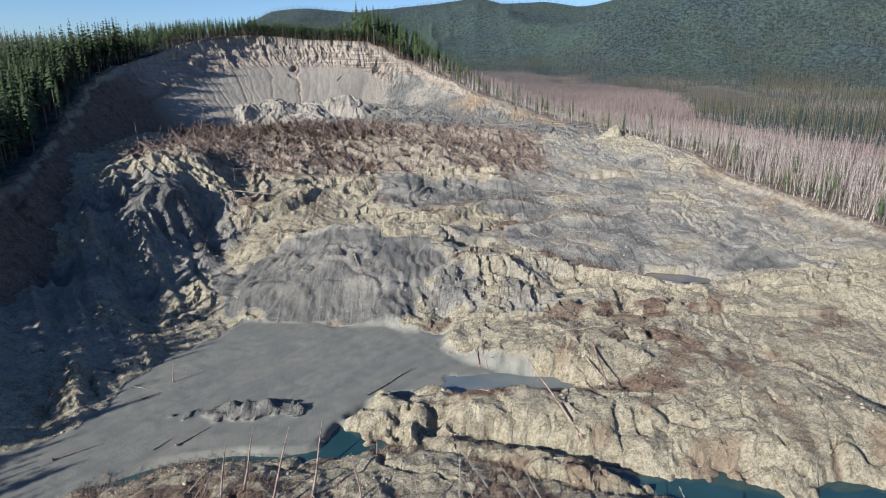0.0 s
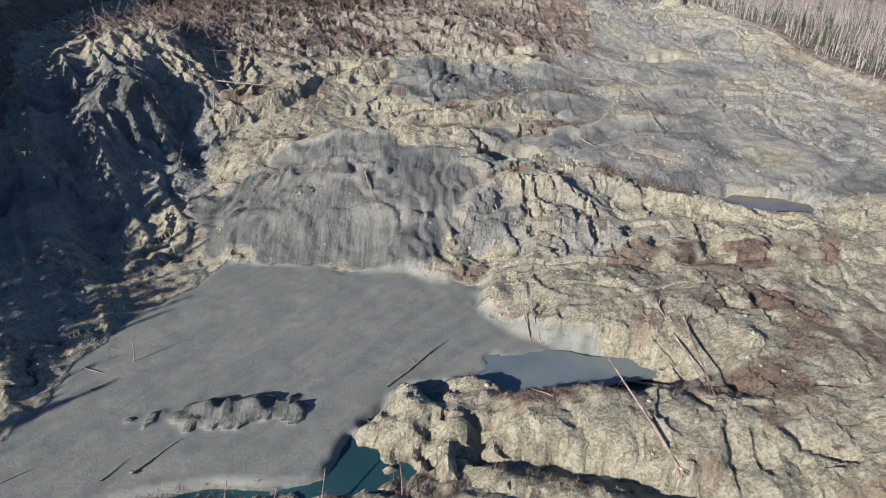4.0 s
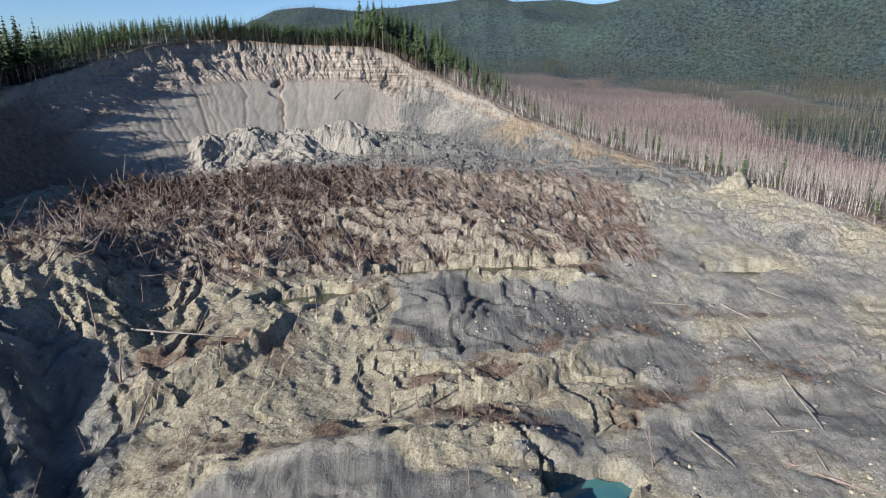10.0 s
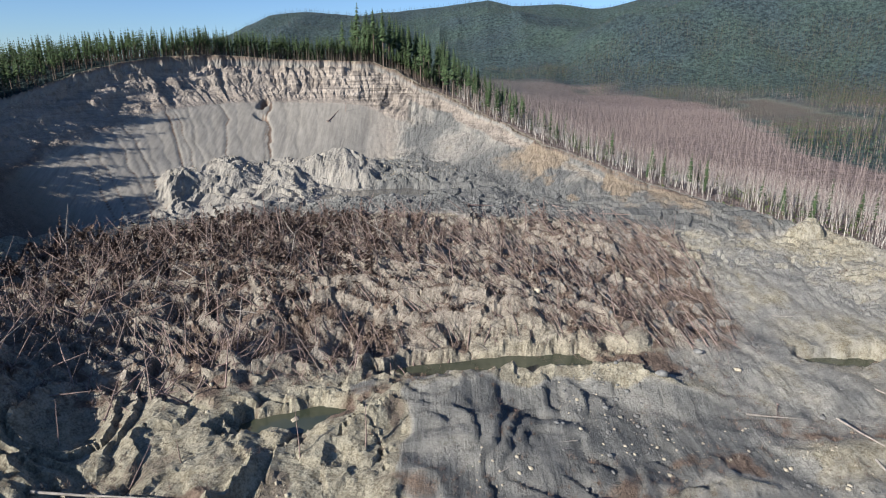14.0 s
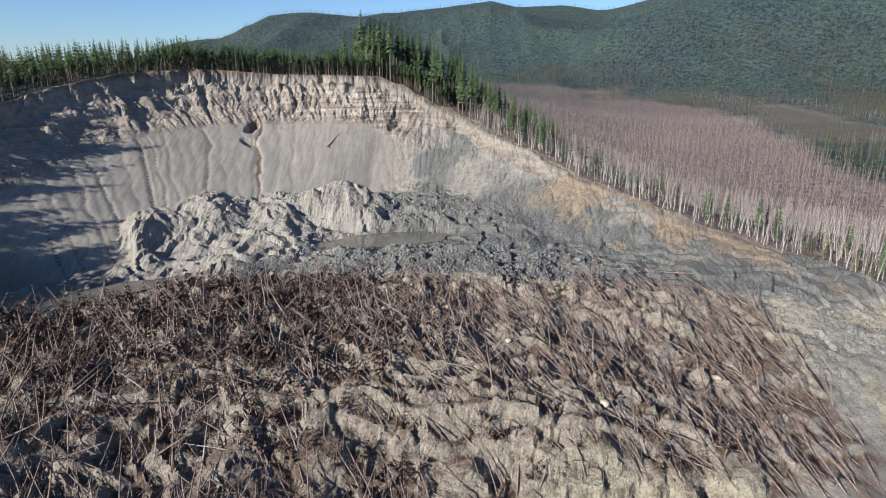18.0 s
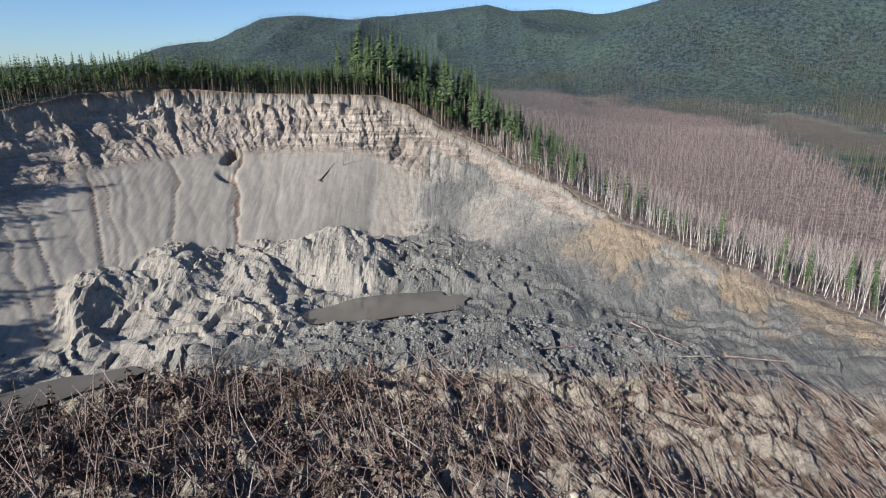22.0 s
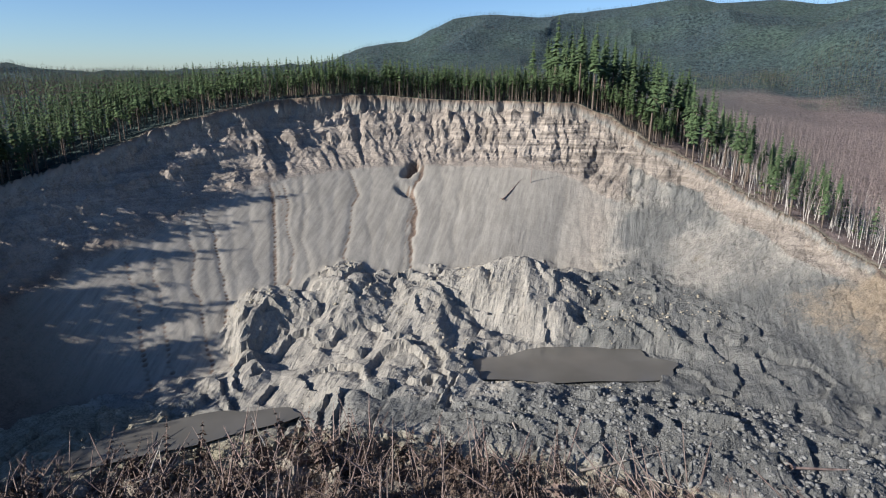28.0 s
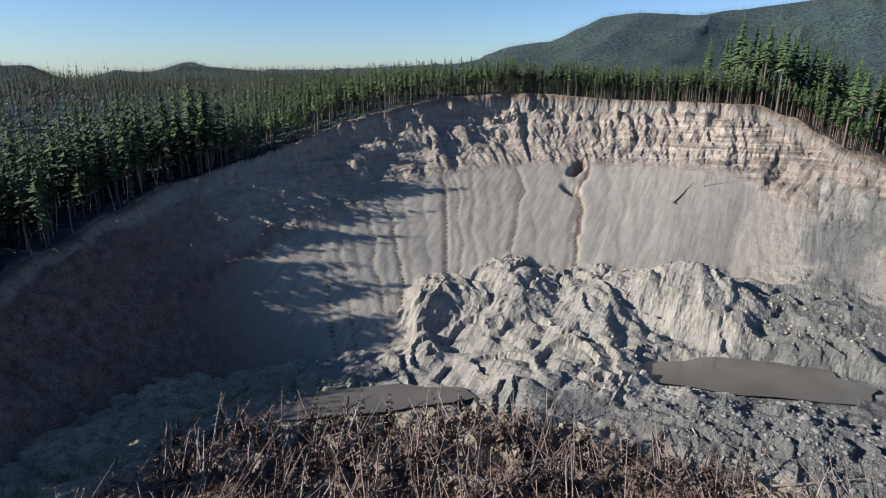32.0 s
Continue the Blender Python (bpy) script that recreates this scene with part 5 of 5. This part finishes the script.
    for k in range(36):
        x, y, a, ln = rng.uniform(-20, 150), rng.uniform(160, 470), rng.uniform(0, 6.28), rng.uniform(5, 13)
        x2, y2 = x + ln * math.sin(a), y + ln * math.cos(a)
        if min(float(height(x, y)), float(height(x2, y2))) > 0 and abs(float(height(x, y)) - float(height(x2, y2))) < 0.5 * ln:
            lie(log_p[0] if k % 3 else log_d[0], x, y, x2, y2)
    spare = [(dark[0], -58, 118, 10, 35), (dark[1], -24, 112, -5, 30), (dark[2], -70, 112, 15, 28), (pale[0], 34, 106, -25, 40), (pale[1], -2, 108, -20, 35)]
    for m, x, y, az, el in spare:
        m.matrix_basis = along(x, y, float(height(x, y)) - 0.2, az, el, 0.8)
    for m, q in zip(log_p + log_d, ((-60, 98, 80), (30, 560, 100), (12, 540, 60))):
        m.matrix_basis = along(q[0], q[1], float(height(q[0], q[1])) + 0.3, q[2], 4, 0.7)


def strewn(name, shapes, x, y, az, el, s, thick, mat, label, category, sink=0.2):
    """Many trunks or clumps joined into one object, each with its own heading and tilt."""
    V, T, o = [], [], 0
    z = height(x, y) - sink
    which = (np.arange(len(x)) * 7919) % len(shapes)
    for i, (v, t) in enumerate(shapes):
        k = np.where(which == i)[0]
        if not len(k):
            continue
        a, e = np.radians(az[k]), np.radians(el[k])
        wx, wy, wz = np.sin(a) * np.cos(e), np.cos(a) * np.cos(e), np.sin(e)
        ux, uy = np.cos(a), -np.sin(a)
        vx, vy, vz = -np.sin(a) * np.sin(e), -np.cos(a) * np.sin(e), np.cos(e)
        p = v[None] * np.stack([thick[k], thick[k], s[k]], -1)[:, None, :]
        X = p[..., 0] * ux[:, None] + p[..., 1] * vx[:, None] + p[..., 2] * wx[:, None] + x[k][:, None]
        Y = p[..., 0] * uy[:, None] + p[..., 1] * vy[:, None] + p[..., 2] * wy[:, None] + y[k][:, None]
        Z = p[..., 1] * vz[:, None] + p[..., 2] * wz[:, None] + z[k][:, None]
        V.append(np.stack([X, Y, Z], -1).reshape(-1, 3))
        T.append((t[None] + (np.arange(len(k)) * len(v))[:, None, None] + o).reshape(-1, 3))
        o += len(k) * len(v)
    me = quick_mesh(name, np.vstack(V), np.vstack(T), mat)
    return tagged(new(name, me), label, category, kind="stuff")


def block_weight(x, y):
    return sample(MK["block"], x, y)


def lay_block():
    """The raft of fallen trees that slid down with its soil."""
    rng = np.random.default_rng(31)
    masters = [dead_thing("dead_tree", dead_shape(rng, 15, 12, k % 2 == 0), DEADWOOD, "grey-brown dead trunk tilted backwards among litter", "dead tree", "toppled trees on the raft") for k in range(5)]
    masters += [dead_thing("dead_tree", dead_shape(rng, 15, 6, False), PALE_WOOD, "pale barkless dead trunk tilted backwards among litter", "dead tree", "toppled trees on the raft")]
    x, y = rng.uniform(-205, 88, 6400), rng.uniform(362, 550, 6400)
    ok = (block_weight(x, y) > 0.2) & (rng.random(6400) < 0.47)
    x, y = x[ok], y[ok]
    az = rng.normal(-22, 20 + 26 * ramp(-x, -20, 90), len(x)) - 0.10 * np.maximum(x, 0)
    el = np.clip(rng.normal(20, 15, len(x)), 2, 70)
    ln = rng.uniform(6, 17, len(x))
    near = np.argsort(y + 6 * np.sin(x))[:290]
    for j, i in enumerate(near):
        m = masters[5] if j % 13 == 5 else masters[j % 5]
        copy_thing(m, Matrix.Identity(4)).matrix_basis = stretch(along(x[i], y[i], float(height(x[i], y[i])) - 0.2, az[i], el[i], 1), 1, ln[i], 15)
    for j, m in enumerate(masters):
        px, py = -150 + 30 * j, 500
        m.matrix_basis = along(px, py, float(height(px, py)) - 0.2, 10 * j - 25, 35, 0.9)
    rest = np.setdiff1d(np.arange(len(x)), near)
    lite = []
    for k in range(5):
        tr, br, _ = dead_shape(rng, 15, 9, False, 4)
        lite.append(join((tr, br)))
    k = 800
    px, py = rng.uniform(-195, 85, 2 * k), rng.uniform(385, 548, 2 * k)
    ok = block_weight(px, py) > 0.35
    px, py = px[ok][:k], py[ok][:k]
    k = len(px)
    pl = rng.uniform(13, 22, k)
    strewn("leaning_poles", lite, px, py, rng.normal(-30, 20, k) - 0.12 * np.maximum(px, 0), np.clip(rng.normal(20, 12, k), 3, 55), pl / 15, rng.uniform(0.55, 0.85, k), POLE_WOOD, "long thin grey-brown trunks leaning the same way", "dead trees")
    firs = [join(conifer_shape(rng, 13, 0.15, 2.0, 9, 6, True)) for _ in range(4)]
    qx, qy = rng.uniform(-208, 40, 1500), rng.uniform(440, 548, 1500)
    ok = (block_weight(qx, qy) > 0.35) & (rng.random(1500) < 0.08 + 0.8 * ramp(-qx, 20, 110))
    qx, qy = qx[ok], qy[ok]
    k = len(qx)
    qs = rng.uniform(0.6, 1.25, k)
    strewn("dead_conifers", firs, qx, qy, rng.normal(-15, 45, k), np.clip(rng.normal(30, 18, k), 3, 80), qs, qs, DEAD_BOUGHS, "brown dead conifers with matted boughs on the raft", "dead trees")
    tone = rng.random(len(rest))
    for nm, mt, pick, lab in (("toppled_trees", DEADWOOD, tone < 0.91, "hundreds of toppled grey-brown trunks"), ("pale_toppled_trees", PALE_WOOD, tone >= 0.91, "scattered pale barkless trunks")):
        r = rest[pick]
        strewn(nm, lite, x[r], y[r], az[r], el[r], ln[r] / 15, 0.9 * np.clip(ln[r] / 15, 0.55, 1.2), mt, lab, "dead trees")


def brush_shape(rng, n, reach):
    v, t = [], []
    for _ in range(n):
        a, e = rng.uniform(0, 6.28), rng.uniform(0.1, 1.3)
        b = np.array((rng.normal(0, 0.5), rng.normal(0, 0.5), rng.uniform(-0.1, 0.3)))
        w = np.array((math.cos(a) * math.cos(e), math.sin(a) * math.cos(e), math.sin(e))) * reach * rng.uniform(0.4, 1)
        s = np.array((-math.sin(a), math.cos(a), 0.3)) * 0.05
        o = len(v)
        v += [b - s, b + s, b + w]
        t.append((o, o + 1, o + 2))
    return np.array(v), np.array(t)


def rock_shape(rng):
    """A broken lump with 20 uneven facets."""
    bm = bmesh.new()
    bmesh.ops.create_icosphere(bm, subdivisions=1, radius=1)
    flat = rng.uniform(0.55, 0.85)
    v = np.array([tuple(p.co) for p in bm.verts]) * rng.uniform(0.72, 1.22, (len(bm.verts), 1)) * np.array((1, rng.uniform(0.7, 1), flat))
    t = np.array([[q.index for q in fc.verts] for fc in bm.faces])
    bm.free()
    return v, t


def lay_small():
    rng = np.random.default_rng(41)
    clumps = [brush_shape(rng, 22, 2.6) for _ in range(6)]
    poles = [tube([(0, 0, -0.2), (0.05, 0.02, 0.5), (0.12, 0.05, 1)], (0.08, 0.06, 0.02), 3) for _ in range(2)]
    poles = [(v * np.array((1, 1, 9.0)), t) for v, t in poles]

    def pick(n, x0, x1, y0, y1, weight):
        x, y = rng.uniform(x0, x1, n), rng.uniform(y0, y1, n)
        ok = rng.random(n) < weight(x, y)
        return x[ok], y[ok]

    def brush(name, x, y, size, lab, mat=BRUSH):
        n = len(x)
        s = rng.uniform(0.6, 1.3, n) * size
        strewn(name, clumps, x, y, rng.uniform(0, 360, n), np.full(n, 90.0), s, s, mat, lab, "brush", 0.1)

    x, y = pick(17000, -212, 95, 362, 556, lambda a, b: (0.9 - 0.45 * ramp(a, -110, 0)) * ramp(fbm(a, b, 11, 2, 403), -0.7, 0.25) * block_weight(a, b))
    brush("dry_brush", x, y, 1.0, "brown dry branches matted between toppled trees")
    n = len(x) // 4
    px, py = x[:n] + rng.normal(0, 3, n), y[:n] + rng.normal(0, 3, n)
    strewn("saplings", poles, px, py, rng.normal(-18, 28, n), np.clip(rng.normal(32, 18, n), 5, 80), rng.uniform(0.5, 1.1, n), rng.uniform(0.8, 1.4, n), DEADWOOD, "thin leaning dead saplings", "saplings")
    x, y = pick(5600, -100, 85, 70, 152, lambda a, b: ramp(sample(MK["fore"], a, b), 0.0, 0.15) * ramp(fbm(a, b, 14, 3, 401), -0.05, 0.5))
    brush("dry_brush", x, y, 0.8, "brown dry branches on the near mound")
    x, y = pick(14000, -150, 150, 150, 440, lambda a, b: np.clip(0.7 * ramp(fbm(a, b, 16, 3, 405), 0.2, 0.9) + 0.7 * sample(MK["shelfy"], a, b), 0, 1) * (1 - sample(MK["mud"], a, b)) * (height(a, b) > -1.2))
    brush("dry_brush", x, y, 0.75, "sparse dry branches among the hummocks")
    tufts = [brush_shape(rng, 8, 1.5) for _ in range(6)]
    x, y = pick(30000, -160, 170, 70, 450, lambda a, b: (0.15 + 0.75 * ramp(fbm(a, b, 20, 3, 407), -0.1, 0.7)) * (1 - sample(MK["mud"], a, b)) * (1 - 0.8 * sample(MK["calm"], a, b)) * (height(a, b) > -1.2) * 0.6)
    n = len(x)
    size = rng.uniform(0.4, 1.0, n)
    strewn("dead_grass", tufts, x, y, rng.uniform(0, 360, n), np.full(n, 90.0), size, 1.3 * size, BRUSH, "small brown tufts of dead growth on bare soil", "brush", 0.1)
    x, y = pick(1500, -300, 260, 240, 770, lambda a, b: np.exp(-((sample(MK["d"], a, b) - 1.0) / 4.0) ** 2))
    brush("dry_brush", x, y, 0.9, "brown brush along the rim")
    rocks = [rock_shape(rng) for _ in range(6)]

    def rubble(name, x, y, lo, hi, mat, lab):
        n = len(x)
        s = lo * (hi / lo) ** (rng.random(n) ** 2.6)
        strewn(name, rocks, x, y, rng.uniform(0, 360, n), rng.uniform(70, 110, n), s, s, mat, lab, "rubble", 0.0)

    x, y = pick(7500, -135, 60, 535, 600, lambda a, b: sample(MK["rubble"], a, b))
    rubble("clay_rubble", x, y, 0.22, 1.1, STONE, "grey clay blocks below the scarp")
    x, y = pick(9000, 0, 190, 225, 540, lambda a, b: ramp(fbm(a, b, 24, 3, 411), -0.2, 0.7) * 0.8 * (sample(MK["d"], a, b) > 2))
    rubble("clay_rubble", x, y, 0.18, 1.1, STONE, "grey stones strewn over the clay slope")
    x, y = pick(5000, -240, -20, 585, 668, lambda a, b: ramp(fbm(a, b, 14, 3, 415), -0.1, 0.6) * 0.9 * (sample(MK["zf"], a, b) < sample(MK["base"], a, b) + 1) * (height(a, b) > 58))
    rubble("talus_rubble", x, y, 0.2, 0.9, TAN_STONE, "pale lumps at the foot of the scarp")
    x, y = pick(13000, -150, 140, 80, 440, lambda a, b: ramp(fbm(a, b, 18, 3, 419), -0.1, 0.7) * 0.7 * (1 - sample(MK["mud"], a, b)) * (height(a, b) > -1))
    rubble("sand_rubble", x, y, 0.18, 0.9, TAN_STONE, "sandy lumps on the hummocks")
    # the larger single blocks
    for kind, mat, lab, spots in ((0, TAN_STONE, "pale sandy block resting on debris", ((-105, 470), (-62, 468), (-20, 492), (24, 500), (48, 486), (-140, 480), (-92, 505), (-40, 520), (6, 466), (36, 470), (-74, 398), (118, 300), (70, 430))),
                                  (1, STONE, "grey clay block resting on rubble", ((-90, 562), (-60, 575), (-30, 560), (0, 566), (20, 572), (-110, 570), (-75, 552), (-14, 580), (40, 420), (60, 440), (30, 432), (88, 410)))):
        me = quick_mesh("boulder", *rock_shape(rng), mat)
        for x, y in spots:
            s = rng.uniform(1.0, 2.2)
            b = tagged(new("boulder", me), lab, "boulder", "loose blocks")
            b.matrix_basis = pose(x, y, float(height(x, y)) + 0.2 * s, rng.uniform(-15, 15), rng.uniform(-15, 15), rng.uniform(0, 360)) @ Matrix.Diagonal((s * 1.2, s, s, 1))


lay_special()
lay_block()
lay_small()
